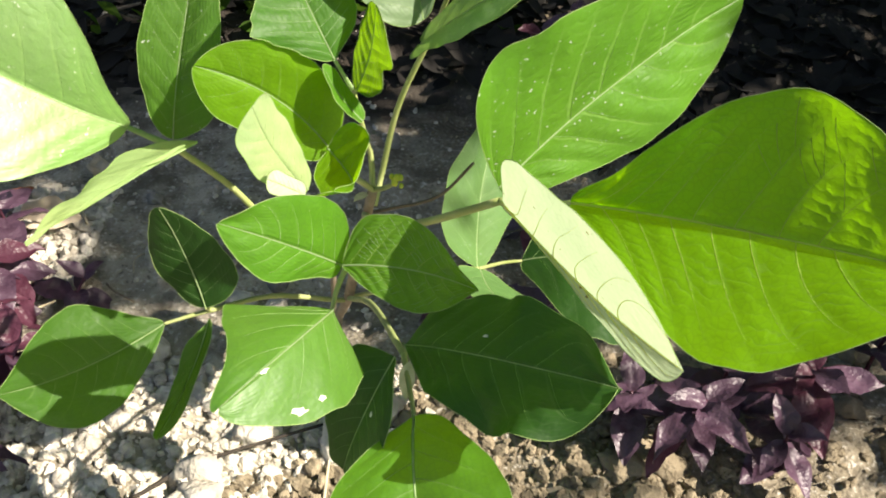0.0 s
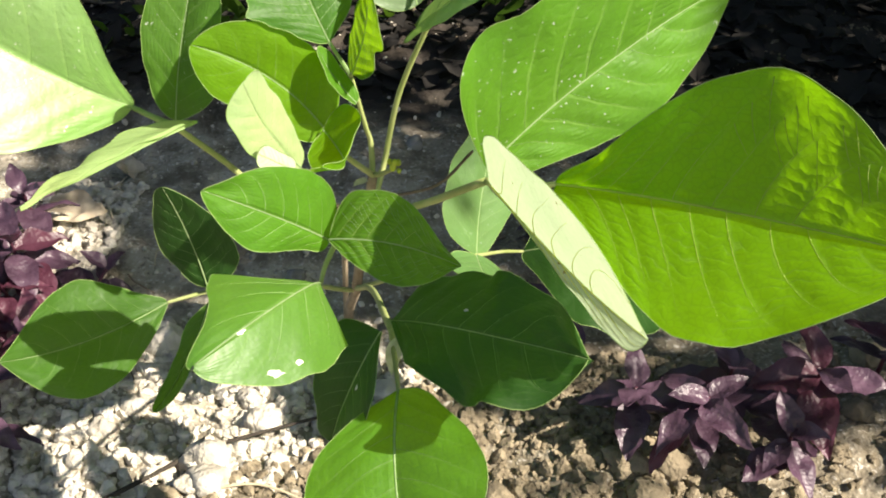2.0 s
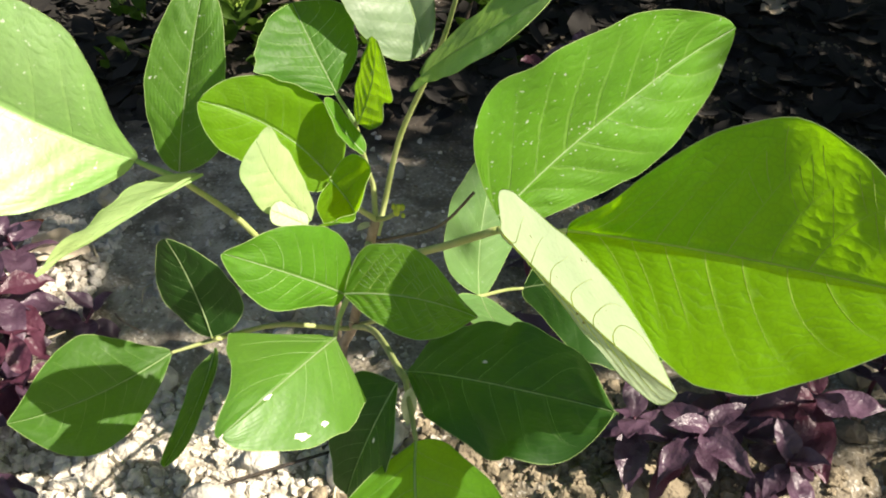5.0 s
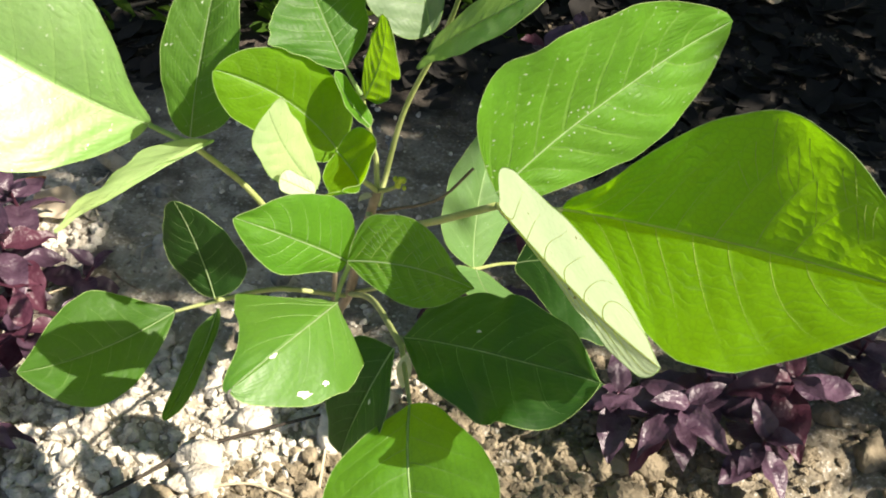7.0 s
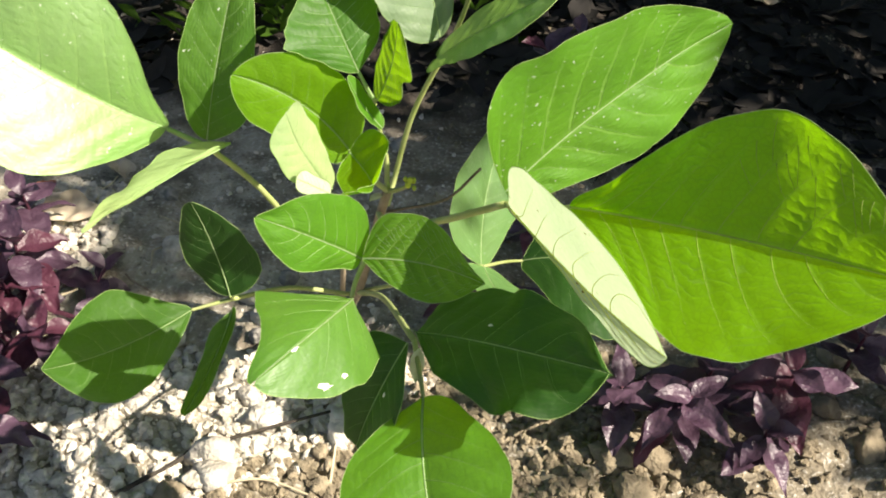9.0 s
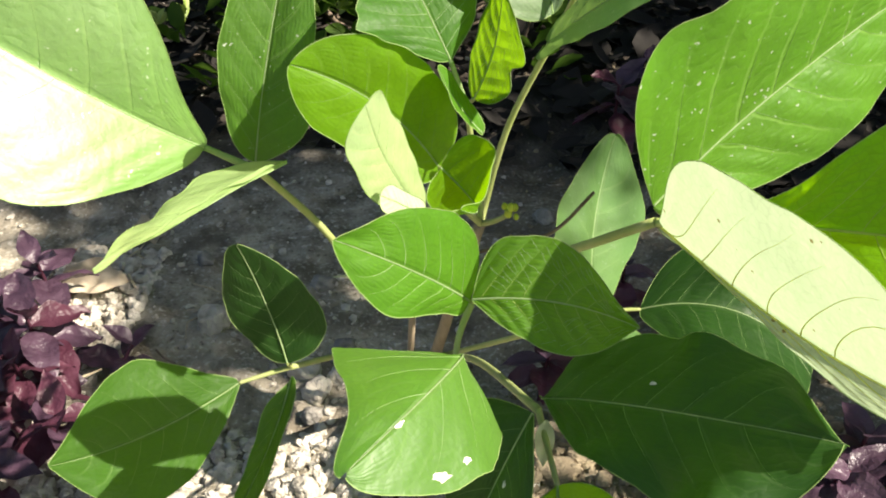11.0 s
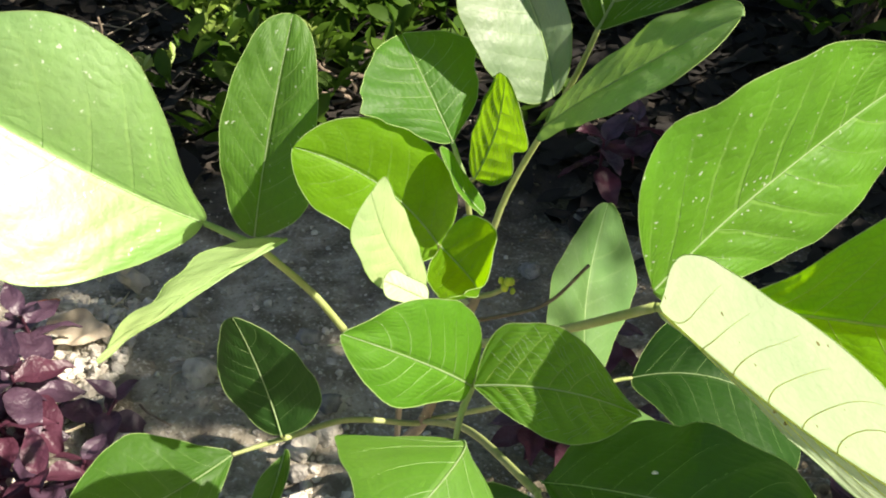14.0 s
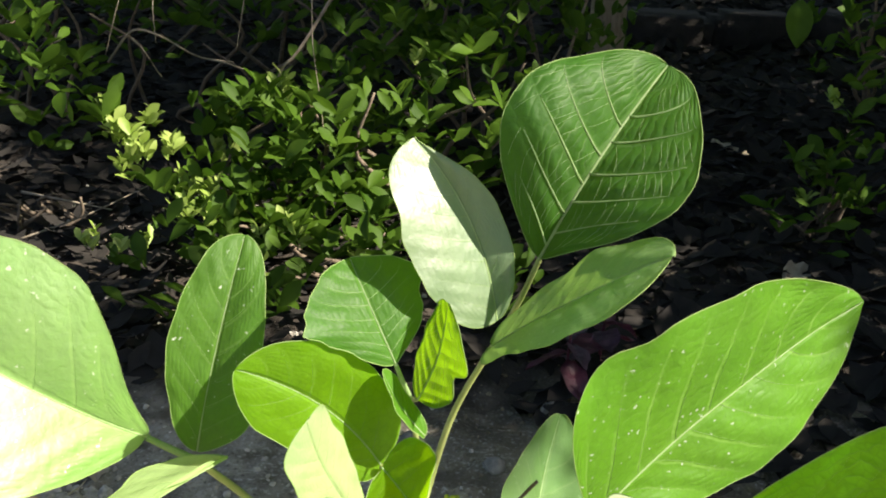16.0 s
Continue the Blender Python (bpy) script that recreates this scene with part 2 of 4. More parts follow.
DULL = leaf_material("leaf_dull_grey_green", rgb(0.13, 0.28, 0.09), rgb(0.20, 0.38, 0.05), sheen=0.5, wax=0.25, vein=0.4, dust=0.3)
# lighter than the dull green: sun on this dusty leaf is in its colour
SUNLIT_DUSTY = leaf_material("leaf_dusty_sunlit", rgb(0.21, 0.35, 0.14), rgb(0.30, 0.52, 0.10), sheen=0.5, wax=0.4, vein=0.4, dust=0.6)
BRIGHT_QUILT = leaf_material("leaf_bright_quilted", rgb(0.092, 0.23, 0.010), rgb(0.30, 0.57, 0.010), vein=0.4, ribs=0.6, light=0.5, quilt=0.16, sheen=0.5, wax=0.4, laterals=5, lace=0.9)
VEIN = skin_material("vein", rgb(0.34, 0.50, 0.20), rgb(0.46, 0.60, 0.32), scale=300, depth=0.0002, glow=0.5)
VEIN_PALE = skin_material("vein_pale", rgb(0.50, 0.62, 0.16), rgb(0.42, 0.56, 0.12), scale=300, depth=0.0002, glow=0.55)
VEIN_SOFT = skin_material("vein_soft", rgb(0.18, 0.34, 0.08), rgb(0.26, 0.42, 0.14), scale=300, depth=0.0002, glow=0.45)
VEIN_DARK = skin_material("vein_yellow", rgb(0.74, 0.76, 0.22), rgb(0.64, 0.70, 0.16), scale=300, depth=0.0002, glow=0.35)
RIM = skin_material("leaf_rim", rgb(0.24, 0.38, 0.10), rgb(0.34, 0.46, 0.18), scale=300, depth=0.0002, glow=0.35)
STALK = skin_material("green_stalk", rgb(0.27, 0.33, 0.10), rgb(0.36, 0.40, 0.17), scale=160, stretch=(1, 1, 0.3))
BARK = skin_material("stem_bark", rgb(0.26, 0.20, 0.13), rgb(0.38, 0.31, 0.22), rough=0.8, scale=200, bump=0.7, stretch=(1, 1, 0.25))
DRY = skin_material("dry_stick", rgb(0.10, 0.075, 0.05), rgb(0.19, 0.15, 0.11), rough=0.8, scale=200, bump=0.6)
SCALE = skin_material("pale_scale", rgb(0.50, 0.56, 0.34), rgb(0.62, 0.66, 0.46), scale=300, glow=0.35)
BUD = skin_material("bud_yellow", rgb(0.50, 0.55, 0.05), rgb(0.38, 0.48, 0.06), scale=400, glow=0.2)
CHALK = skin_material("chalk_white", rgb(0.52, 0.55, 0.46), rgb(0.66, 0.67, 0.62), rough=0.8, scale=300)
SOIL = soil_material()
CLOD = skin_material("clod", rgb(0.36, 0.325, 0.26), rgb(0.68, 0.64, 0.555), rough=0.93, scale=130, bump=0.9, depth=0.0025)
CLOD_BROWN = skin_material("brown_clod", rgb(0.13, 0.105, 0.068), rgb(0.33, 0.275, 0.185), rough=0.93, scale=130, bump=0.9, depth=0.0025)
# near black: the shade at the back of the bed is in the stone colour
SHADE_STONE = skin_material("shade_dark_stone", rgb(0.012, 0.011, 0.010), rgb(0.026, 0.023, 0.020), rough=0.9, scale=40, bump=0.6, depth=0.003)
PEBBLE = skin_material("pebble", rgb(0.20, 0.19, 0.17), rgb(0.36, 0.34, 0.30), rough=0.85, scale=160, bump=0.9, depth=0.002)
PURPLE = skin_material("purple_leaf", rgb(0.044, 0.021, 0.038), rgb(0.108, 0.060, 0.094), rough=0.33, scale=60, bump=0.6, depth=0.002, glow=0.2, wax=0.6)
PINK = skin_material("pinkish_leaf", rgb(0.070, 0.018, 0.034), rgb(0.135, 0.046, 0.074), rough=0.33, scale=60, bump=0.6, depth=0.002, glow=0.35, wax=0.6)
HEDGE = skin_material("hedge_leaf", rgb(0.042, 0.108, 0.009), rgb(0.098, 0.192, 0.018), rough=0.52, scale=25, bump=0.2, glow=0.45, wax=0.22)
HEDGE_NEW = skin_material("hedge_new_leaf", rgb(0.24, 0.38, 0.05), rgb(0.42, 0.54, 0.15), rough=0.4, scale=40, bump=0.2, glow=0.4)


# ---- mesh helpers ----
def part(name, bm, material, parent=None, label=""):
    me = bpy.data.meshes.new(name)
    bm.to_mesh(me)
    bm.free()
    for p in me.polygons:
        p.use_smooth = True
    me.materials.append(material)
    ob = new(name, me)
    ob.parent = parent
    if label:
        tagged(ob, label)
    return ob


def smooth_line(points, n=24):
    """Points along a curve that runs smoothly through the given ones."""
    pts = [Vector(p) for p in points]
    pts = [pts[0] * 2 - pts[1]] + pts + [pts[-1] * 2 - pts[-2]]
    out, spans = [], len(pts) - 3
    for k in range(n + 1):
        f = min(k / n * spans, spans - 1e-6)
        i, t = int(f), f - int(f)
        a, b, c, d = pts[i:i + 4]
        out.append(0.5 * (2 * b + (c - a) * t + (2 * a - 5 * b + 4 * c - d) * t * t + (3 * b - a - 3 * c + d) * t ** 3))
    return out


def tube(line, radii, sides=8, bm=None):
    """A closed round bar along a line of points; radii: at its start and end, or one for each point."""
    bm = bm or bmesh.new()
    n = len(line)
    if len(radii) == 2:
        radii = [radii[0] + (radii[1] - radii[0]) * k / (n - 1) for k in range(n)]
    rings, ref = [], None
    for k, p in enumerate(line):
        d = (line[min(k + 1, n - 1)] - line[max(k - 1, 0)]).normalized()
        ref = ref or d.orthogonal()
        a = (ref - d * ref.dot(d)).normalized()
        b = d.cross(a)
        ref = a
        rings.append([bm.verts.new(p + radii[k] * (math.cos(w) * a + math.sin(w) * b)) for w in (2 * math.pi * s / sides for s in range(sides))])
    for r0, r1 in zip(rings, rings[1:]):
        for s in range(sides):
            bm.faces.new((r0[s], r0[(s + 1) % sides], r1[(s + 1) % sides], r1[s]))
    bm.faces.new(rings[0][::-1])
    bm.faces.new(rings[-1])
    return bm


class Blade:
    """The surface of a leaflet: base, tip, (lean, bow, sway, left fold, right fold) and the harmonics of its two half widths."""

    def __init__(self, base, tip, turn, left, right, face=1, ripple=0.006, puff=0.010, seed=0, veins=6, swell=(0.003, 0.003), scallop=0.035, notch=(), warp=0.022, curl=(0, 0, 0)):
        self.warp, self.curl = warp, curl
        self.veins, self.swell, self.scallop, self.notch = veins, swell, scallop, notch
        self.base, tip = Vector(base), Vector(tip)
        lean, self.bow, self.sway, self.fold_l, self.fold_r = turn
        d = tip - self.base
        self.size = d.length
        self.d = d.normalized()
        s0 = self.d.cross(Vector((0, 0, 1))).normalized()
        n0 = s0.cross(self.d)
        self.s = math.cos(lean) * s0 + math.sin(lean) * n0
        self.n = self.s.cross(self.d)
        self.face, self.left, self.right, self.ripple, self.puff, self.seed = face, left, right, ripple, puff, seed

    def at(self, v, c):
        """A point at v along (0 base, 1 tip) and c across (-1 left edge, 1 right edge)."""
        u = (1 - math.cos(math.pi * v)) / 2
        q = 4 * u * (1 - u)
        mid = self.base + self.d * (u * self.size) + (self.n * self.bow + self.s * self.sway) * (q * self.size)
        series, fold, side = (self.left, self.fold_l, -1) if c < 0 else (self.right, self.fold_r, 1)
        w = max(0.0, sum(a * math.sin((k + 1) * math.pi * v) for k, a in enumerate(series))) * self.size
        a = abs(c)
        rise = self.puff * math.sin(math.pi * min(a, 1)) * q
        rise += self.warp * noise.noise(Vector((u * 2.7 + self.seed * 1.9, c * 1.5, self.seed * 0.7 + 4.2))) * min(1.0, 3 * a + 0.3) * min(1.0, q * 2)
        rise -= self.curl[0 if side < 0 else 1] * a ** 3 * min(1.0, q * 1.5) + self.curl[2] * max(0.0, u - 0.55) ** 2 * 4
        rise += self.ripple * a * a * noise.noise(Vector((u * 5 + self.seed * 7.3, side * 3.1, self.seed)))
        step = 0.74 / self.veins
        root = u - 0.24 * a ** 1.25
        phase = (root - 0.05 - (0.4 * step if side > 0 else 0.0)) / step
        fade = 0.55 + 0.9 * noise.noise(Vector((u * 6 + self.seed * 3.3, c * 2.5, 9.1)))
        rise -= self.face * fade * self.swell[0 if side < 0 else 1] * math.cos(2 * math.pi * phase) * math.sin(math.pi * a) ** 0.7 * min(1.0, q * 1.6)
        for where, flank, deep, broad in self.notch:
            if flank == side:
                w *= 1 - deep * math.exp(-((u - where) / broad) ** 2)
        w *= 1 + self.scallop * a * noise.noise(Vector((u * 9, side * 2.2 + self.seed, 1.7)))
        return mid + (self.s * (side * math.cos(fold)) + self.n * math.sin(fold)) * (w * a) + self.n * (rise * self.size)

    def mesh(self, rows=56, cols=14):
        bm = bmesh.new()
        uv = bm.loops.layers.uv.new("blade")
        grid, where = [], {}
        for i in range(rows + 1):
            v = 0.012 + 0.976 * i / rows
            row = []
            for j in range(-cols, cols + 1):
                c = j / cols
                vert = bm.verts.new(self.at(v, c))
                where[vert] = ((1 - math.cos(math.pi * v)) / 2, 0.5 + c * 0.5)
                row.append(vert)
            grid.append(row)
        for r0, r1 in zip(grid, grid[1:]):
            for j in range(2 * cols):
                face = bm.faces.new((r0[j], r0[j + 1], r1[j + 1], r1[j]))
                for loop in face.loops:
                    loop[uv].uv = where[loop.vert]
        return bm

    def v_of(self, u):
        return math.acos(max(-1, min(1, 1 - 2 * u))) / math.pi


def leaflet(plant, shape, material, label, vein=VEIN, veins=6, bold=0.00012, seed=0, ripple=0.030, puff=0.012, spots=(), rungs=(), side=None, swell=(0.0022, 0.0022), rake=0.24, thick=0.5, scallop=0.045, notch=(), warp=0.022, curl=(0, 0, 0)):
    """One leaflet with its midrib, its side veins and its pale margin."""
    b = Blade(*shape, seed=seed, ripple=ripple, puff=puff, veins=veins, swell=swell, scallop=scallop, notch=notch, warp=warp, curl=curl)
    ob = part("leaflet", b.mesh(), material, plant, label)
    for v, c, r in spots:
        bm = bmesh.new()
        ring = [bm.verts.new(b.at(v + 0.9 * r / b.size * math.cos(a) * (1 + 0.3 * math.sin(2 * a + v * 9) + 0.25 * math.sin(5 * a + v * 31)), c + 2.4 * r / b.size * math.sin(a) * (1 + 0.25 * math.sin(3 * a + v * 17))) + b.n * (b.face * 0.00015)) for a in (k * math.pi / 8 for k in range(16))]
        top = bm.verts.new(b.at(v, c) + b.n * (b.face * 0.0006))
        for p, q in zip(ring, ring[1:] + ring[:1]):
            bm.faces.new((p, q, top))
        part("pale_spot", bm, CHALK, ob, "chalky white fleck")
    lift = b.n * (b.face * bold * 0.4)
    line = [b.at(0.012 + 0.95 * k / 24, 0) + lift for k in range(25)]
    part("midrib", tube(line, (min(0.0006, max(bold * 2.6, 0.00034)), min(0.0002, bold * 0.5)), 6), vein, ob)
    rnd = random.Random(seed + 11)
    for sgn in (-1, 1):
        for k in range(veins):
            u0 = 0.05 + 0.74 * (k + (0.0 if sgn < 0 else 0.4)) / veins + rnd.uniform(-0.01, 0.01)
            reach = rnd.uniform(0.72, 0.90)
            sway = rnd.uniform(-0.012, 0.012)
            line = [b.at(b.v_of(min(0.98, u0 + rake * (c ** 1.25) + sway * math.sin(4 * c))), sgn * c) + lift for c in (x / 10 * reach for x in range(11))]
            part("vein", tube(line, (bold * thick, bold * 0.1 * thick), 5), side or VEIN_SOFT, ob)
    if rungs:
        # fine raised cross veins between the side veins: side, where they begin along and across, share built, radius, slant
        bm = bmesh.new()
        for sgn, first, inner, share, fine, steep in rungs:
            for k in range(-2, veins):
                c = inner + rnd.uniform(0, 0.05)
                while c < 0.97:
                    u0 = 0.05 + 0.74 * (k + (0.0 if sgn < 0 else 0.4)) / veins
                    slant, bend = steep * rnd.uniform(0.75, 1.25), rnd.uniform(-0.02, 0.02)
                    line = []
                    for f in (0.04, 0.25, 0.5, 0.75, 0.96):
                        cc = c - slant * f + bend * math.sin(math.pi * f) + rnd.uniform(-0.006, 0.006)
                        uu = u0 + rake * max(cc, 0.0) ** 1.25 + 0.74 / veins * f
                        line.append((uu, cc))
                    if all(first < u < 0.965 and 0.06 < x < 0.96 for u, x in line) and rnd.random() < share:
                        tube([b.at(b.v_of(u), sgn * x) + b.n * (b.face * fine * 0.6) for u, x in line], (fine, fine * 0.6), 4, bm)
                    c += rnd.uniform(0.055, 0.105)
        tagged(part("vein_net", bm, vein, ob), kind="stuff")
    for sgn in (-1, 1):
        edge = [b.at(0.012 + 0.976 * k / 40, sgn) for k in range(41)]
        part("margin", tube(edge, (0.00013, 0.00013), 5), RIM, ob)
    return ob


# ---- ground ----
def lump(x, y):
    """Height of the soil surface."""
    p = Vector((x, y, 0))
    h = 0.012 * noise.noise(p * 6) + 0.007 * noise.noise(p * 19 + Vector((3, 1, 0)))
    near = max(0.0, 1 - max(abs(x), abs(y - 0.6)) / 1.6)
    crumb = 1 - noise.voronoi(p * 55)[0][0]
    rough = 1.0 if y < 0.44 else max(0.55, 1.0 - (y - 0.44) * 5)
    fine = noise.noise(p * 90) + 0.6 * noise.noise(p * 170)
    return h + near * (0.010 * rough * crumb * max(0.0, 0.45 + noise.noise(p * 9)) + (0.0012 + 0.0035 * rough) * fine)


def ground():
    half = [0.0045 * k + 0.02 * (1.125 ** max(0, k - 110) - 1) for k in range(178)]
    xs = [-x for x in half[:0:-1]] + half
    bm = bmesh.new()
    rows = [[bm.verts.new((x, y + 0.62, lump(x, y + 0.62))) for x in xs] for y in xs]
    for r0, r1 in zip(rows, rows[1:]):
        for j in range(len(xs) - 1):
            bm.faces.new((r0[j], r0[j + 1], r1[j + 1], r1[j]))
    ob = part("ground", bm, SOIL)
    return tagged(ob, "dry crumbly grey-tan garden soil with pale clods", "ground", kind="structure")


GROUND = ground()

# ---- the plant ----
PLANT = tagged(new("bean_plant"), "young green bean plant with broad three-part leaves in dry soil", "plant")
leaflet(PLANT, ((-0.1143, 0.3322, 0.2567), (-0.2034, 0.3165, 0.3337), (0.855, 0.144, -0.066, 0.148, 0.640), (0.266, 0.015, -0.027, -0.024, 0.015), (0.231, 0.005, -0.068, -0.005, 0.018), 1), WAXY, "broad glossy green leaflet with a dusty face", seed=1, swell=(0.004, 0.001), ripple=0.018, warp=0.010)
leaflet(PLANT, ((-0.0876, 0.3229, 0.2563), (-0.1204, 0.2415, 0.2773), (-0.399, -0.006, 0.036, 0.600, 0.292), (0.021, 0.010, 0.002, 0.001, -0.001), (0.139, 0.070, 0.013, 0.006, -0.004), 1), SILVER, "narrow-looking leaflet folded on edge", seed=2, swell=(0.0008, 0.0008))
leaflet(PLANT, ((-0.0998, 0.3350, 0.2496), (-0.0848, 0.3571, 0.3149), (-0.519, 0.086, -0.000, 0.256, 0.204), (0.202, -0.014, 0.002, -0.002, 0.004), (0.225, 0.025, -0.006, -0.015, -0.008), 1), DUSTY_DARK, "upright green leaflet with dusty flecks", seed=3)
leaflet(PLANT, ((-0.0411, 0.3285, 0.2496), (-0.0811, 0.3100, 0.2952), (1.357, 0.000, 0.081, 0.009, 0.180), (0.245, 0.001, -0.004, 0.015, -0.002), (0.309, 0.009, 0.028, 0.006, 0.006), 1), YOUNG, "rounded yellow-green young leaflet", seed=4, bold=0.00008)
leaflet(PLANT, ((-0.0410, 0.3215, 0.2547), (-0.0349, 0.2801, 0.2666), (-0.647, -0.219, -0.044, 0.497, 0.577), (0.331, 0.135, -0.001, -0.001, 0.012), (0.281, -0.015, 0.006, -0.029, -0.008), 1), YOUNG, "small yellow-green cupped young leaflet", seed=5, bold=0.00008)
leaflet(PLANT, ((-0.0458, 0.2985, 0.2538), (-0.0586, 0.2848, 0.2958), (1.390, -0.022, -0.040, -0.085, -0.122), (0.235, -0.060, 0.020, -0.010, 0.012), (0.235, -0.030, 0.020, -0.005, 0.012), 1), MILKY, "pale green young leaflet seen from below", seed=6, bold=0.00006)
leaflet(PLANT, ((-0.0444, 0.2816, 0.2641), (-0.0560, 0.2805, 0.2712), (0.6, 0.02, 0.0, 0.1, 0.1), (0.34, -0.02, 0.06, 0.0, 0.0), (0.34, -0.02, 0.06, 0.0, 0.0), 1), SUNLIT_FOLD, "small fold of the young leaflet, whitish for the sun on it", seed=29, bold=0.00004, veins=3)
leaflet(PLANT, ((-0.0373, 0.3301, 0.2859), (-0.0519, 0.3462, 0.3130), (0.206, 0.083, -0.035, 0.221, 0.092), (0.584, -0.071, -0.069, 0.004, 0.034), (0.481, -0.072, -0.054, 0.017, -0.027), 1), MID, "rounded mid-green leaflet with a pale midrib", seed=7, bold=0.00014, side=VEIN, scallop=0.16)
leaflet(PLANT, ((-0.0306, 0.3331, 0.2715), (-0.0222, 0.3305, 0.3067), (-0.784, -0.021, 0.061, -0.013, 0.063), (0.287, 0.007, -0.003, -0.013, -0.001), (0.437, -0.053, -0.020, 0.010, -0.018), 1), BRIGHT_QUILT, "small puckered leaflet with a notched edge", seed=8, bold=0.00012, veins=5, side=VEIN, swell=(0.004, 0.004), thick=0.9, notch=((0.52, 1, 0.30, 0.08),), rungs=((-1, 0.05, 0.15, 0.7, 0.00006, 0.22), (1, 0.05, 0.15, 0.7, 0.00006, 0.22)))
leaflet(PLANT, ((-0.0281, 0.3230, 0.2653), (-0.0409, 0.3253, 0.2864), (0.013, -0.062, -0.001, 0.295, 0.103), (0.300, 0.005, -0.009, -0.002, 0.004), (0.299, 0.024, 0.023, 0.012, 0.003), 1), GREEN, "narrow curled young leaflet", seed=9, bold=0.00006)
leaflet(PLANT, ((-0.0067, 0.3444, 0.2935), (-0.0330, 0.3562, 0.3482), (0.691, 0.029, 0.073, 0.205, 0.544), (0.390, 0.002, 0.004, -0.005, 0.006), (0.138, 0.026, -0.018, 0.011, -0.002), 1), GREY, "folded grey-green leaflet with a bright sheen", seed=10)
leaflet(PLANT, ((0.0053, 0.3466, 0.3139), (0.0425, 0.3735, 0.3645), (-0.685, 0.209, -0.014, 0.651, 0.478), (0.500, -0.005, -0.050, -0.012, 0.002), (0.385, -0.030, -0.050, -0.020, 0.006), 1), DARK_QUILT, "large round leaflet with raised pale veins", seed=11, bold=0.00038, veins=5, puff=0.02, side=VEIN, swell=(0.006, 0.006), thick=0.9, curl=(0.14, -0.05, -0.15), rungs=((-1, 0.05, 0.12, 0.65, 0.00005, 0.13), (1, 0.05, 0.12, 0.65, 0.00005, 0.13)))
leaflet(PLANT, ((-0.0077, 0.3494, 0.2814), (0.0365, 0.3112, 0.3320), (-0.472, 0.013, -0.015, 0.097, 0.198), (0.220, 0.001, 0.012, 0.004, 0.009), (0.308, -0.049, 0.027, 0.011, 0.019), 1), SUNLIT_DUSTY, "long oval grey-green leaflet", seed=12)
leaflet(PLANT, ((-0.0329, 0.2701, 0.2438), (-0.0633, 0.2393, 0.2862), (1.351, 0.049, 0.010, -0.046, 0.136), (0.170, -0.011, -0.012, 0.019, 0.006), (0.267, 0.045, -0.017, 0.006, -0.003), 1), GREEN, "smooth oval leaflet with a pale midrib", seed=13, bold=0.00014, side=VEIN)
leaflet(PLANT, ((-0.0322, 0.2645, 0.2486), (0.0116, 0.2594, 0.2422), (-0.520, 0.142, -0.017, 0.352, -0.265), (0.332, 0.139, 0.009, 0.021, 0.016), (0.241, -0.010, -0.051, 0.012, -0.008), 1), NETTED, "half-shaded leaflet with netted veins", seed=14, swell=(0.006, 0.006), side=VEIN_PALE, rungs=((-1, 0.05, 0.15, 0.7, 0.00006, 0.20), (1, 0.05, 0.15, 0.35, 0.00004, 0.20)))
leaflet(PLANT, ((-0.0371, 0.2662, 0.2270), (-0.0581, 0.1901, 0.2639), (0.484, 0.161, -0.038, -0.531, -0.616), (0.288, 0.042, 0.012, 0.020, 0.005), (0.292, 0.043, -0.067, -0.040, -0.007), 1), GLOSSY, "squarish bright green leaflet with chalky white flecks", seed=15, spots=((0.675, -0.82, 0.0021), (0.60, -0.80, 0.0012), (0.725, -0.03, 0.0013)), veins=4, bold=0.00015, side=VEIN)
leaflet(PLANT, ((-0.0130, 0.2627, 0.2145), (0.0514, 0.2129, 0.2465), (-0.479, 0.053, 0.002, -0.029, -0.037), (0.236, 0.040, -0.019, 0.007, -0.018), (0.245, -0.060, -0.012, -0.009, -0.014), 1), SHADED_GREEN, "broad shaded leaflet with a wavy edge, coloured dark for the shade", seed=16, ripple=0.11, warp=0.06, spots=((0.45, -0.3, 0.0008),), swell=(0.006, 0.008), scallop=0.10)
leaflet(PLANT, ((-0.0095, 0.2443, 0.1993), (0.0034, 0.1705, 0.1729), (-0.311, 0.098, 0.028, 0.167, 0.141), (0.361, -0.010, -0.017, -0.010, 0.017), (0.374, -0.040, -0.031, -0.014, -0.020), 1), GREEN, "low drooping green leaflet", seed=17, bold=0.0002, ripple=0.03, swell=(0.005, 0.005))
leaflet(PLANT, ((-0.0159, 0.2567, 0.2150), (-0.0353, 0.2466, 0.1680), (0.376, 0.101, -0.024, 0.467, 0.332), (0.306, -0.007, -0.030, -0.019, -0.007), (0.288, 0.075, 0.045, 0.013, 0.028), 1), SHADED_GREEN, "dark shaded leaflet under the others", seed=18, spots=((0.425, -0.2, 0.0008),))
leaflet(PLANT, ((-0.0965, 0.3244, 0.1743), (-0.1093, 0.3312, 0.2205), (1.184, -0.050, 0.004, -0.106, 0.012), (0.293, 0.018, -0.015, 0.002, 0.012), (0.351, 0.085, -0.006, 0.007, -0.003), 1), SHADED_GREEN, "pointed leaflet half in shade, coloured dark for it", seed=19, bold=0.0001)
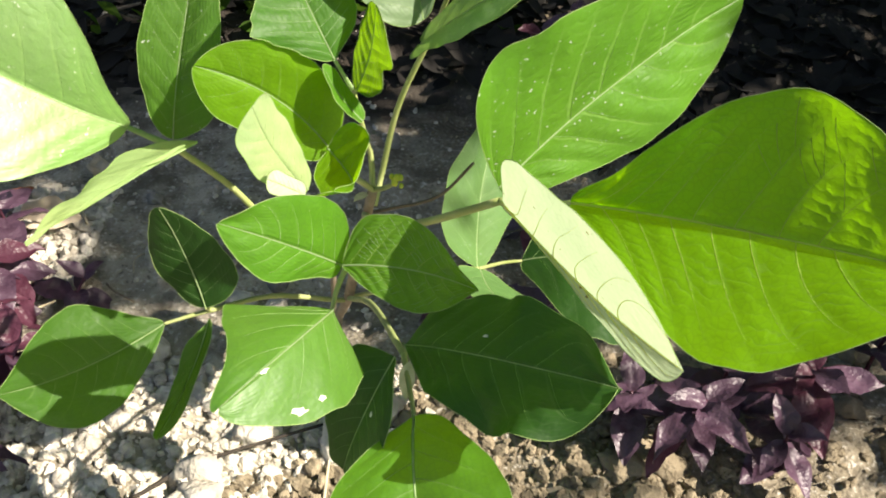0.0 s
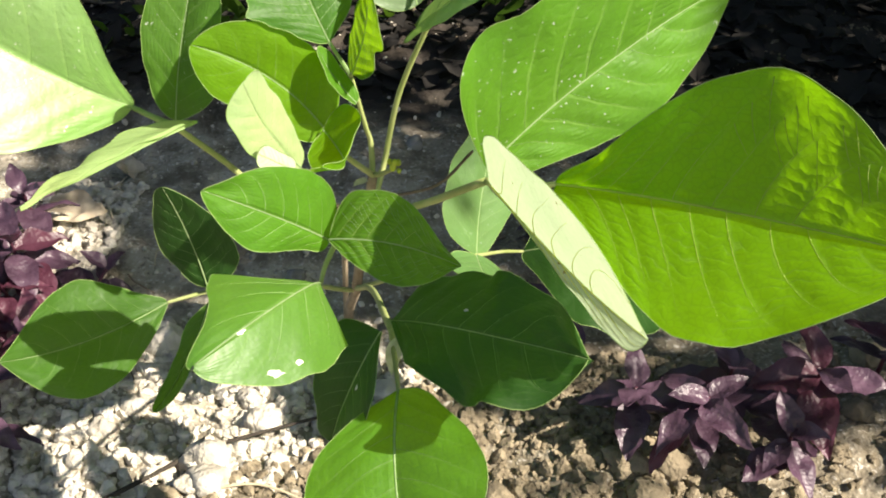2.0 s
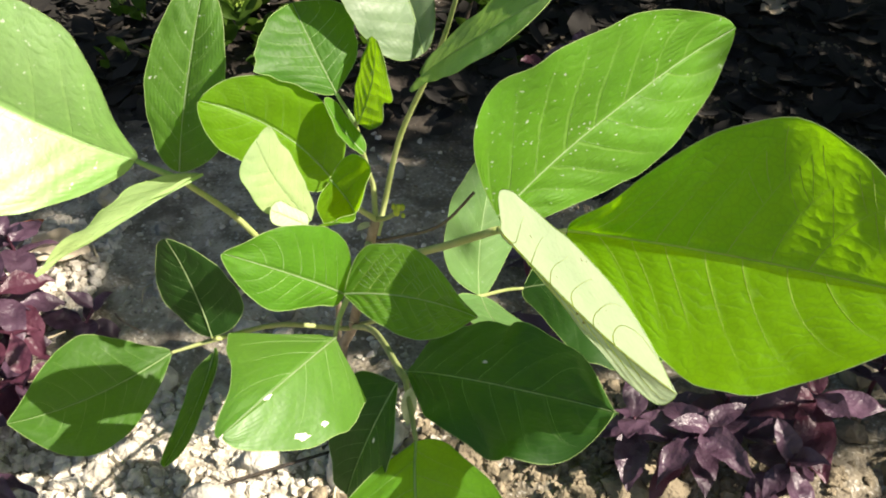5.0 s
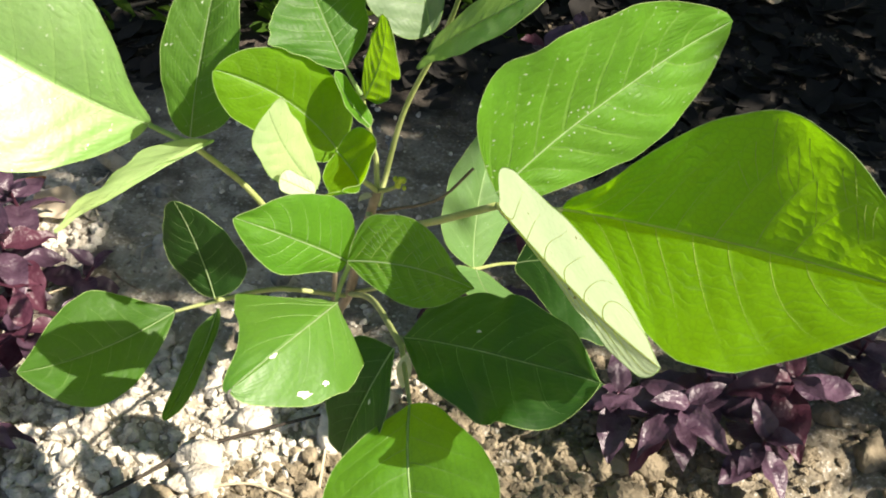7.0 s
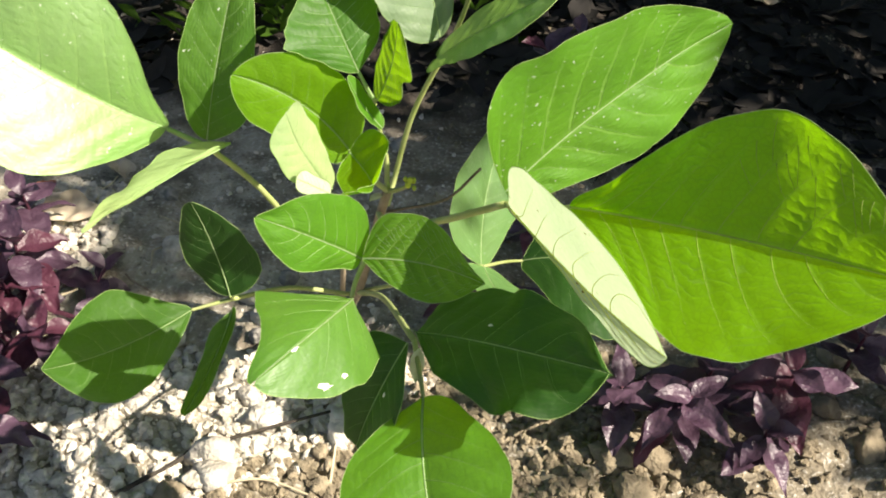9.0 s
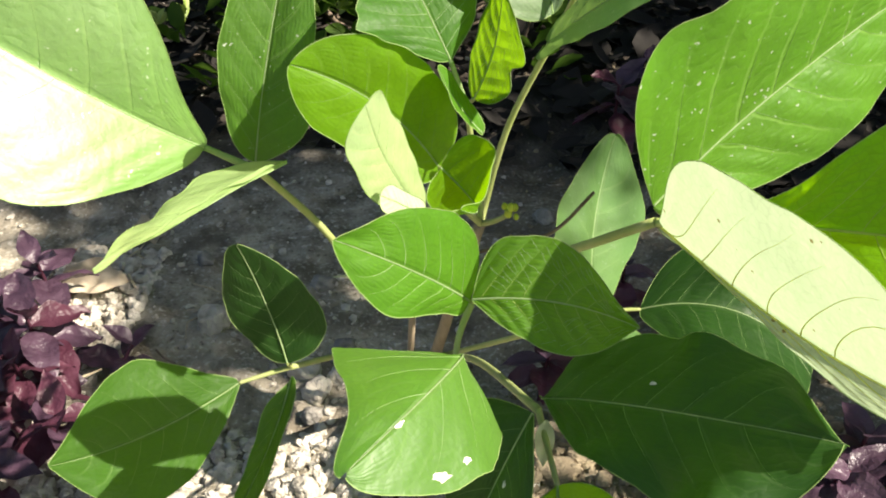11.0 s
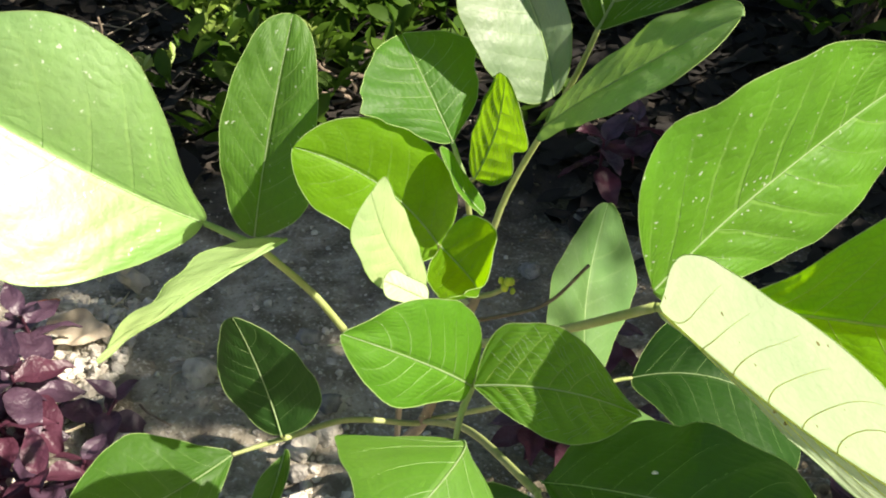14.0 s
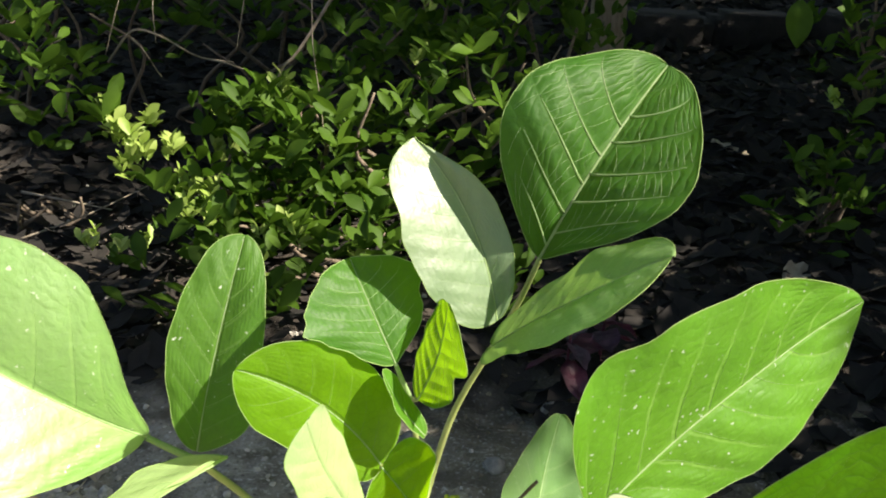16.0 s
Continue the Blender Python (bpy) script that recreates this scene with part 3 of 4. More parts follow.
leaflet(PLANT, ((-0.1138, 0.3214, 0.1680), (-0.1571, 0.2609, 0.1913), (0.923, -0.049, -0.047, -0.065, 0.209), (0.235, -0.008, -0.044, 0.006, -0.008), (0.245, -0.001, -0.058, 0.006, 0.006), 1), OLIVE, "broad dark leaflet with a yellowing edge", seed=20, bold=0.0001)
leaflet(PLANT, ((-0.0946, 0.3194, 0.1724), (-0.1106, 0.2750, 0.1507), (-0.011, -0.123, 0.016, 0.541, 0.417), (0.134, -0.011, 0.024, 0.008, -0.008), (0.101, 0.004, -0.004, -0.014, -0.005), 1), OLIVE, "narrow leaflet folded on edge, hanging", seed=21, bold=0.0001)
leaflet(PLANT, ((0.0192, 0.2958, 0.2565), (0.1036, 0.3414, 0.3043), (-1.320, 0.021, -0.053, 0.320, -0.057), (0.393, 0.118, 0.035, 0.027, 0.004), (0.232, 0.001, -0.021, 0.012, 0.010), 1), DUSTY, "large dusty green leaflet with a wavy edge", seed=22, swell=(0.004, 0.004), bold=0.00016, scallop=0.06)
leaflet(PLANT, ((0.0434, 0.2925, 0.2525), (0.1439, 0.2257, 0.2765), (-0.865, 0.019, -0.015, 0.330, 0.200), (0.290, -0.066, -0.041, 0.012, 0.007), (0.288, -0.028, -0.035, 0.011, 0.015), 1), BIG, "largest bright green leaflet with puckered veins", seed=23, bold=0.0002, veins=7, vein=VEIN_PALE, side=VEIN_PALE, swell=(0.003, 0.002), rungs=((-1, 0.50, 0.60, 0.85, 0.00010, 0.30),), curl=(-0.03, -0.04, -0.06), warp=0.012)
leaflet(PLANT, ((0.0199, 0.2917, 0.2537), (0.0642, 0.2010, 0.2665), (-1.407, -0.041, 0.068, 0.525, 0.387), (0.455, -0.060, -0.020, -0.040, -0.017), (0.042, -0.029, 0.013, 0.004, 0.007), 1), PALE, "pale yellow-green leaflet folded along its midrib", vein=VEIN_DARK, seed=24, bold=0.00026, thick=0.8, side=VEIN_DARK, rake=0.42, swell=(0.001, 0.0004), warp=0.01)
leaflet(PLANT, ((0.0153, 0.3628, 0.1619), (0.0279, 0.4284, 0.2041), (-0.628, -0.122, 0.014, 0.187, -0.087), (0.256, 0.061, 0.011, 0.009, 0.009), (0.266, -0.062, -0.022, 0.024, -0.003), 1), DULL, "grey-green leaflet lower on the plant", seed=25, bold=0.0001)
leaflet(PLANT, ((0.0155, 0.3380, 0.1829), (0.0310, 0.2995, 0.1955), (0.401, -0.086, 0.020, -0.002, 0.147), (0.355, -0.012, -0.006, 0.000, 0.004), (0.420, 0.014, 0.019, 0.027, 0.015), 1), DULL, "small grey-green leaflet partly hidden", seed=26, bold=0.0001)
leaflet(PLANT, ((0.0369, 0.3869, 0.1458), (0.1042, 0.3663, 0.1264), (-0.148, 0.228, -0.038, 0.182, 0.078), (0.529, 0.032, 0.027, 0.013, 0.005), (0.527, -0.057, -0.049, -0.008, 0.020), 1), SHADED_GREEN, "broad dark leaflet low in the shade", seed=27)


def stalk(name, points, r0, r1, material=STALK, label="", n=22):
    return part(name, tube(smooth_line(points, n), (r0, r1), 8), material, PLANT, label)


JOINT = (-0.0285, 0.3580, 0.2090)
NODE = (-0.0495, 0.4210, 0.0910)
NODE_A, NODE_H, NODE_Q = (-0.0983, 0.3286, 0.2507), (0.0191, 0.2906, 0.2546), (-0.0021, 0.3667, 0.2794)
NODE_C, NODE_T, NODE_J = (-0.0410, 0.3246, 0.2525), (-0.0330, 0.3471, 0.2629), (-0.0963, 0.3291, 0.1684)
NODE_M, NODE_O, NODE_F = (-0.0135, 0.2670, 0.2060), (0.0155, 0.3500, 0.1730), (-0.0320, 0.2785, 0.2372)
stalk("stem", [(-0.067, 0.478, -0.012), (-0.061, 0.458, 0.04), NODE, (-0.039, 0.388, 0.152), JOINT], 0.0034, 0.0021, BARK, "slender brownish woody stem")
stalk("side_stem", [(-0.068, 0.481, -0.010), (-0.0618, 0.4632, 0.0734), (-0.0576, 0.4389, 0.1300), (-0.0640, 0.4000, 0.1560)], 0.0018, 0.0016, BARK, "thin pale side stem")
stalk("petiole", [(-0.0640, 0.4000, 0.1560), (-0.0707, 0.3738, 0.1721), (-0.0859, 0.3549, 0.2129), NODE_A], 0.0016, 0.0012)
stalk("petiole", [(-0.033, 0.366, 0.190), (-0.0275, 0.3508, 0.1935), (-0.0043, 0.3207, 0.2224), NODE_H], 0.0017, 0.0014)
stalk("petiole", [(-0.0300, 0.3780, 0.1850), (-0.0265, 0.3855, 0.1972), (-0.0178, 0.3798, 0.2364), NODE_Q], 0.0014, 0.0011)
stalk("petiole", [JOINT, (-0.0290, 0.3615, 0.2230), (-0.0301, 0.3573, 0.2336), NODE_T], 0.0013, 0.0009)
stalk("petiole", [JOINT, (-0.0365, 0.3405, 0.2306), NODE_C], 0.0013, 0.0010)
stalk("petiole", [NODE, (-0.0546, 0.4150, 0.0950), (-0.0791, 0.3773, 0.1323), NODE_J], 0.0015, 0.0011)
stalk("petiole", [NODE, (-0.0309, 0.3488, 0.1531), NODE_M], 0.0016, 0.0013)
stalk("petiole", [NODE, (-0.0160, 0.3847, 0.1330), NODE_O], 0.0014, 0.0010)
stalk("petiole", [(-0.041, 0.394, 0.142), (-0.036, 0.335, 0.195), NODE_F], 0.0014, 0.0011)
stalk("leaf_axis", [NODE_O, (0.027, 0.369, 0.160), (0.0369, 0.3869, 0.1458)], 0.0009, 0.0007)
stalk("leaf_axis", [NODE_F, (-0.0355, 0.272, 0.2315), (-0.0371, 0.2662, 0.2270)], 0.0011, 0.0008)
stalk("leaf_axis", [NODE_F, (-0.0325, 0.2745, 0.2405), (-0.0329, 0.2701, 0.2438)], 0.0010, 0.0007)
stalk("leaf_axis", [NODE_M, (-0.0115, 0.256, 0.2025), (-0.0095, 0.2443, 0.1993)], 0.0011, 0.0008)
stalk("leaf_axis", [NODE_Q, (0.002, 0.356, 0.297), (0.0055, 0.3474, 0.3136)], 0.0011, 0.0009)
stalk("leaf_axis", [NODE_T, (-0.0352, 0.3390, 0.2740), (-0.0373, 0.3301, 0.2859)], 0.0010, 0.0007, VEIN)
stalk("leaf_axis", [NODE_T, (-0.0316, 0.3400, 0.2670), (-0.0306, 0.3331, 0.2715)], 0.0008, 0.0006)
stalk("leaf_axis", [NODE_A, (-0.106, 0.329, 0.2545), (-0.1136, 0.3298, 0.2582)], 0.0013, 0.0010, RIM)
stalk("leaf_axis", [NODE_J, (-0.105, 0.325, 0.1685), (-0.1138, 0.3214, 0.1680)], 0.0010, 0.0007)
stalk("leaf_axis", [NODE_J, (-0.0965, 0.327, 0.1712), (-0.0965, 0.3244, 0.1743)], 0.0009, 0.0007)
stalk("leaf_axis", [NODE_H, (0.031, 0.290, 0.253), (0.0434, 0.2928, 0.2522)], 0.0014, 0.0010)
stalk("old_flower_stalk", [(-0.0330, 0.3800, 0.1800), (-0.0215, 0.3769, 0.1848), (-0.0018, 0.3724, 0.1947), (0.0130, 0.3725, 0.2120)], 0.0008, 0.0007, DRY, "thin dark dry stalk")


def small_leaf_mesh(length, wide, fold=0.3, droop=0.1, rows=7, cols=2, bm=None, place=Matrix(), twist=0.0, blunt=False):
    """A small pointed leaf along +x with its face up, folded along its midrib."""
    bm = bm or bmesh.new()
    grid = []
    for i in range(rows + 1):
        u = i / rows
        w = wide * (math.sin(math.pi * min(u ** 0.8 * 0.98 + 0.02, 1.0)) ** 0.9) * 0.5
        if blunt:
            w = wide * 0.5 * math.sin(math.pi * (0.03 + 0.94 * u ** 1.35)) ** 0.8
        row = []
        for j in range(-cols, cols + 1):
            c = j / cols
            row.append(bm.verts.new(place @ Vector((u * length, c * w * math.cos(fold), abs(c) * w * math.sin(fold) - droop * length * u * u + 0.02 * length * math.sin(9 * u + 2 * c + twist)))))
        grid.append(row)
    for r0, r1 in zip(grid, grid[1:]):
        for j in range(2 * cols):
            bm.faces.new((r0[j], r1[j], r1[j + 1], r0[j + 1]))
    return bm


# yellow buds at the top of the stem
part("bud_stalk", tube(smooth_line([JOINT, (-0.024, 0.3535, 0.2130), (-0.0190, 0.3495, 0.2185)], 8), (0.0012, 0.0009), 7), STALK, PLANT)
for dx, dy, dz, r in ((0, 0, 0, 0.0015), (0.0022, 0.001, 0.0016, 0.0013), (0.0008, -0.001, 0.003, 0.0013), (-0.0012, 0.001, 0.0021, 0.0011), (0.0026, -0.0012, -0.0008, 0.0010)):
    bm = bmesh.new()
    bmesh.ops.create_icosphere(bm, subdivisions=2, radius=r, matrix=Matrix.Translation((-0.0190 + dx, 0.3495 + dy, 0.2190 + dz)) @ Matrix.Diagonal((1, 1, 1.35, 1)))
    part("bud", bm, BUD, PLANT, "tiny yellow bud")
for k, (at, turn, size) in enumerate((((-0.0715, 0.3745, 0.1715), (20, -30, 200), 0.011), ((-0.0710, 0.3740, 0.1720), (-20, -10, 250), 0.007), ((-0.050, 0.420, 0.094), (0, -50, 280), 0.009), ((-0.031, 0.362, 0.204), (0, -20, 240), 0.008), ((-0.0115, 0.262, 0.207), (0, 50, 260), 0.010))):
    part("stipule", small_leaf_mesh(size * 1.35, size * 0.6, place=pose(*at, *turn), twist=k), SCALE, PLANT, "small pale leaf scale")


# ---- purple plants ----
def purple_plant(x, y, top, seed, pairs=4, size=0.026, lean=(0, 0), pink=0.25):
    """A low plant with glossy dark purple leaves in pairs up a short stem."""
    rnd = random.Random(seed)
    z0 = lump(x, y) - 0.004
    base = tagged(new("purple_plant"), "low plant with glossy dark purple leaves on bare soil", "plant", group="purple plants")
    base.location = (x, y, z0)
    line = smooth_line([(0, 0, 0), (lean[0] * 0.4, lean[1] * 0.4, (top - z0) * 0.55), (lean[0], lean[1], top - z0)], 12)
    part("stem", tube(line, (0.0016, 0.0010), 6), PINK, base)
    turn = rnd.uniform(0, 180)
    for k in range(pairs):
        f = 0.35 + 0.65 * (k + 1) / pairs
        p = line[min(12, round(f * 12))]
        big = size * 1.08 * (1.15 - 0.5 * max(0, k - pairs + 3) / 3) * rnd.uniform(0.85, 1.15)
        for h in (0, 180):
            rise = rnd.uniform(-22, 18) if k < pairs - 1 else rnd.uniform(20, 55)
            m = Matrix.Translation(p) @ pose(0, 0, 0, rnd.uniform(-25, 25), -rise, turn + h + rnd.uniform(-15, 15))
            mesh = small_leaf_mesh(big, big * rnd.uniform(0.50, 0.66), rnd.uniform(0.15, 0.5), rnd.uniform(0.05, 0.35), 12, 4, place=m, twist=rnd.uniform(0, 6))
            for v in mesh.verts:
                v.co += Vector((noise.noise(v.co * 110), noise.noise(v.co * 110 + Vector((5, 0, 0))), 1.5 * noise.noise(v.co * 140 + Vector((0, 9, 0))))) * (0.05 * big)
            part("leaf", mesh, PINK if rnd.random() < pink else PURPLE, base)
        turn += 90 + rnd.uniform(-12, 12)
    return base


for n, (x, y, top, lx, ly, size, pairs, pink) in enumerate((
    (0.128, 0.395, 0.062, 0.006, -0.020, 0.030, 5, 0.2), (0.200, 0.412, 0.066, -0.006, -0.020, 0.032, 5, 0.5),
    (0.178, 0.375, 0.045, 0.0, -0.008, 0.024, 4, 0.1), (0.100, 0.402, 0.050, 0.0, -0.010, 0.026, 4, 0.1), (0.152, 0.415, 0.055, 0.0, -0.012, 0.026, 4, 0.1),
    (0.245, 0.440, 0.060, 0.0, -0.012, 0.026, 4, 0.3),
    (-0.276, 0.505, 0.066, 0.008, -0.018, 0.032, 5, 0.15), (-0.300, 0.480, 0.060, 0.006, -0.015, 0.028, 5, 0.3), (-0.250, 0.448, 0.045, 0.010, -0.015, 0.026, 4, 0.6),
    (-0.285, 0.560, 0.055, 0.0, -0.010, 0.026, 4, 0.1), (-0.238, 0.500, 0.022, 0.012, 0.015, 0.026, 3, 0.1), (-0.315, 0.535, 0.06, 0.0, -0.01, 0.028, 4, 0.2),
    (-0.272, 0.415, 0.05, 0.0, -0.01, 0.028, 4, 0.3), (-0.252, 0.370, 0.045, 0.0, -0.008, 0.024, 4, 0.4), (-0.330, 0.440, 0.05, 0.0, 0.0, 0.028, 4, 0.2),
    (0.006, 0.490, 0.042, 0.004, -0.012, 0.024, 4, 0.7), (0.030, 0.475, 0.040, 0.0, -0.010, 0.022, 4, 0.6), (0.060, 0.470, 0.045, 0.0, -0.008, 0.024, 4, 0.2),
    (-0.232, 0.462, 0.035, 0.006, -0.008, 0.020, 4, 0.3), (-0.285, 0.452, 0.048, 0.004, -0.010, 0.024, 5, 0.4), (-0.218, 0.432, 0.026, 0.0, -0.006, 0.018, 3, 0.5), (-0.272, 0.478, 0.052, 0.0, -0.012, 0.024, 4, 0.2),
    (0.080, 0.770, 0.055, 0.0, -0.010, 0.028, 4, 0.4), (0.110, 0.800, 0.055, 0.0, -0.010, 0.028, 4, 0.3), (0.060, 0.560, 0.04, 0.0, 0.0, 0.022, 4, 0.2))):
    purple_plant(x, y, top, 100 + n, pairs, size, (lx, ly), pink)


# ---- hedge and what lies behind ----
def spray(bm, root, heading, length, leaf, rnd, step=0.014, spread=1.0):
    """A twig's leaves, in pairs along it and a tuft at its end."""
    d = heading.normalized()
    side = d.cross(Vector((0, 0, 1)))
    side = side.normalized() if side.length > 0.05 else Vector((1, 0, 0))
    up = side.cross(d)
    n = max(2, int(length / step))
    for k in range(n):
        p = root + d * (length * (k + 1) / n) + Vector((0, 0, -0.15 * length * ((k + 1) / n) ** 2))
        for sgn in (-1, 1):
            out = (d * rnd.uniform(0.4, 0.9) + side * (sgn * spread) * rnd.uniform(0.6, 1.1) + up * rnd.uniform(0.0, 1.3)).normalized()
            q = out.to_track_quat("X", "Z").to_matrix().to_4x4()
            s = leaf * rnd.uniform(0.6, 1.15)
            small_leaf_mesh(s, s * rnd.uniform(0.42, 0.60), rnd.uniform(0.1, 0.6), rnd.uniform(-0.1, 0.3), 5, 1, bm, Matrix.Translation(p) @ q @ pose(0, 0, 0, rnd.uniform(-75, 75)), rnd.uniform(0, 6), True)
    return bm


def hedge(clumps, seed, leaf, label, twigs=True):
    """A leafy hedge: branches, a mass of small leaves, and paler new shoots. clumps: centre, radii, how many sprays, share of new growth."""
    rnd = random.Random(seed)
    ob = tagged(new("hedge"), label, "hedge")
    old, fresh = bmesh.new(), bmesh.new()
    full = leaf
    for (cx, cy, cz), (rx, ry, rz), count, new_share, *small in clumps:
        leaf = full * (small[0] if small else 1.0)
        for _ in range(count):
            a, h = rnd.uniform(0, 2 * math.pi), rnd.uniform(-1, 1)
            f = rnd.uniform(0.5, 1.0)
            p = Vector((cx + rx * f * math.cos(a) * math.sqrt(1 - h * h), cy + ry * f * math.sin(a) * math.sqrt(1 - h * h), cz + rz * f * h))
            if p.z < lump(p.x, p.y) + 0.012:
                continue
            way = Vector(((p.x - cx) / rx, (p.y - cy) / ry - 0.5, (p.z - cz) / rz * 0.6 + 0.5)) + Vector((rnd.uniform(-0.6, 0.6), rnd.uniform(-0.6, 0.6), rnd.uniform(-0.4, 0.6)))
            tender = rnd.random() < new_share
            if tender:
                for _ in range(2):
                    spray(fresh, p + Vector((rnd.uniform(-1, 1), rnd.uniform(-1, 1), rnd.uniform(-1, 1))) * (0.3 * leaf), way + Vector((0, 0, 0.8)), rnd.uniform(0.7, 1.2) * leaf, leaf * 0.62, rnd, leaf * 0.26, 0.7)
            else:
                spray(old, p, way, rnd.uniform(1.1, 2.4) * leaf, leaf, rnd, leaf * 0.62)
        if twigs:
            for _ in range(5):
                p = [Vector((cx + rnd.uniform(-0.5, 0.5) * rx, cy + ry * rnd.uniform(0.0, 0.6), -0.01))]
                for k in range(3):
                    p.append(p[-1] + Vector((rnd.uniform(-0.5, 0.5) * rx, rnd.uniform(-0.6, 0.1) * ry, rz * rnd.uniform(0.35, 0.75))))
                part("branch", tube(smooth_line(p, 14), (0.0035, 0.0012), 6), DRY, ob)
    tagged(part("foliage", old, HEDGE, ob, "small glossy mid-green leaves"), kind="stuff")
    if len(fresh.verts):
        tagged(part("new_growth", fresh, HEDGE_NEW, ob, "pale yellow-green young leaves"), kind="stuff")
    else:
        fresh.free()
    return ob


hedge((
    ((-0.286, 1.00, 0.105), (0.026, 0.03, 0.018), 11, 0.8), ((-0.250, 0.975, 0.050), (0.036, 0.03, 0.018), 12, 0.6), ((-0.332, 1.00, 0.120), (0.02, 0.02, 0.015), 5, 0.4),
    ((-0.31, 0.94, 0.030), (0.05, 0.02, 0.012), 6, 0.5, 0.75), ((-0.15, 0.93, 0.025), (0.06, 0.03, 0.025), 22, 0.05), ((-0.21, 0.87, 0.030), (0.06, 0.04, 0.03), 18, 0.0), ((-0.03, 0.91, 0.035), (0.08, 0.04, 0.035), 24, 0.0), ((-0.20, 1.04, 0.075), (0.05, 0.06, 0.06), 34, 0.14), ((-0.14, 1.06, 0.08), (0.09, 0.09, 0.09), 80, 0.06), ((-0.11, 0.99, 0.025), (0.09, 0.06, 0.035), 46, 0.08), ((-0.03, 1.13, 0.10), (0.13, 0.11, 0.11), 95, 0.06),
    ((0.06, 1.28, 0.13), (0.12, 0.12, 0.14), 85, 0.04), ((-0.39, 1.06, 0.165), (0.05, 0.05, 0.03), 14, 0.1), ((-0.44, 1.05, 0.11), (0.04, 0.05, 0.025), 8, 0.1),
    ((-0.30, 1.36, 0.22), (0.22, 0.10, 0.12), 55, 0.0), ((-0.08, 1.35, 0.24), (0.24, 0.14, 0.16), 105, 0.02), ((-0.55, 1.36, 0.18), (0.20, 0.12, 0.14), 50, 0.0),
    ((-0.10, 1.55, 0.3), (0.5, 0.15, 0.3), 170, 0.0), ((-0.62, 1.6, 0.3), (0.4, 0.2, 0.3), 200, 0.0),
), 5, 0.026, "clipped hedge of small glossy leaves with yellow-green new shoots")
hedge((((0.356, 1.05, 0.042), (0.036, 0.030, 0.026), 20, 0.1), ((0.385, 1.08, 0.105), (0.012, 0.02, 0.04), 8, 0.1), ((0.389, 1.10, 0.185), (0.012, 0.02, 0.04), 8, 0.1), ((0.55, 1.50, 0.12), (0.10, 0.10, 0.14), 26, 0.05)), 8, 0.024, "straggly small-leaved shrub in deep shade")

# bare twigs that hang out of the hedge
BARE = skin_material("bare_twig", rgb(0.17, 0.14, 0.10), rgb(0.30, 0.26, 0.20), rough=0.75, scale=150, bump=0.5)
for points, r in (
    (((-0.346, 1.10, 0.160), (-0.320, 1.08, 0.192), (-0.301, 1.06, 0.203), (-0.280, 1.06, 0.196), (-0.253, 1.08, 0.173), (-0.225, 1.11, 0.160)), 0.0022),
    (((-0.290, 1.12, 0.30), (-0.292, 1.08, 0.227), (-0.290, 1.07, 0.188)), 0.0011), (((-0.313, 1.07, 0.192), (-0.301, 1.06, 0.185), (-0.285, 1.06, 0.158)), 0.0011),
    (((-0.140, 1.06, 0.24), (-0.138, 1.04, 0.196), (-0.130, 1.02, 0.149), (-0.126, 1.01, 0.108)), 0.0009), (((-0.10, 1.10, 0.27), (-0.150, 1.06, 0.192), (-0.172, 1.06, 0.165), (-0.184, 1.08, 0.115)), 0.0030),
    (((-0.31, 1.14, 0.29), (-0.324, 1.08, 0.226), (-0.345, 1.09, 0.17)), 0.0014), (((-0.20, 1.12, 0.28), (-0.206, 1.08, 0.229), (-0.216, 1.08, 0.180)), 0.0010), (((-0.249, 1.08, 0.172), (-0.22, 1.06, 0.172), (-0.195, 1.07, 0.160)), 0.0012),
    (((-0.45, 1.10, 0.02), (-0.40, 1.05, 0.035), (-0.34, 1.04, 0.028)), 0.0025), (((-0.42, 1.00, 0.012), (-0.36, 1.02, 0.03), (-0.30, 1.06, 0.05)), 0.0018)):
    tagged(part("twig", tube(smooth_line(points, 16), (r * 0.62, r * 0.35), 6), BARE), "bare pale twig hanging among hedge leaves", "twig", group="bare twigs")

# Added unseen leaf screen to shape the shade; open low on the near side.
SCREEN = [((1.0, -0.064, 1.150), (0.035, 0.016, 0.010), 34, 0.0, 0.42), ((1.0, -0.02, 1.12), (0.035, 0.03, 0.03), 30, 0.0, 0.5), ((1.0, 0.090, 1.02), (0.06, 0.045, 0.13), 110, 0.0), ((1.0, -0.12, 0.90), (0.04, 0.03, 0.03), 12, 0.0, 0.5), ((1.05, 0.36, 1.60), (0.08, 0.14, 0.07), 60, 0.0)]
SCREEN += [((1.0 + 0.10 * max(0.0, y - 0.3), y, z), (0.07, 0.09, 0.14), 46, 0.0) for y in (0.12, 0.22, 0.34, 0.46, 0.60) for z in (0.12, 0.34, 0.56, 0.78, 1.0, 1.14) if z < (0.9 if y > 0.3 else 1.2)]
SCREEN += [((1.02, 0.60, 1.34), (0.06, 0.09, 0.05), 40, 0.0)]
SCREEN += [((1.06 + 0.45 * (y - 0.7), y, z), (0.14, 0.14, 0.17), 135 if y < 1.1 else 170, 0.0) for y in (0.76, 0.96, 1.16, 1.4, 1.65, 1.9, 2.2) for z in (0.15, 0.40, 0.65, 0.90, 1.15, 1.4)]
SCREEN = [((x, y + 0.115, z + 0.03), *rest) for (x, y, z), *rest in SCREEN]
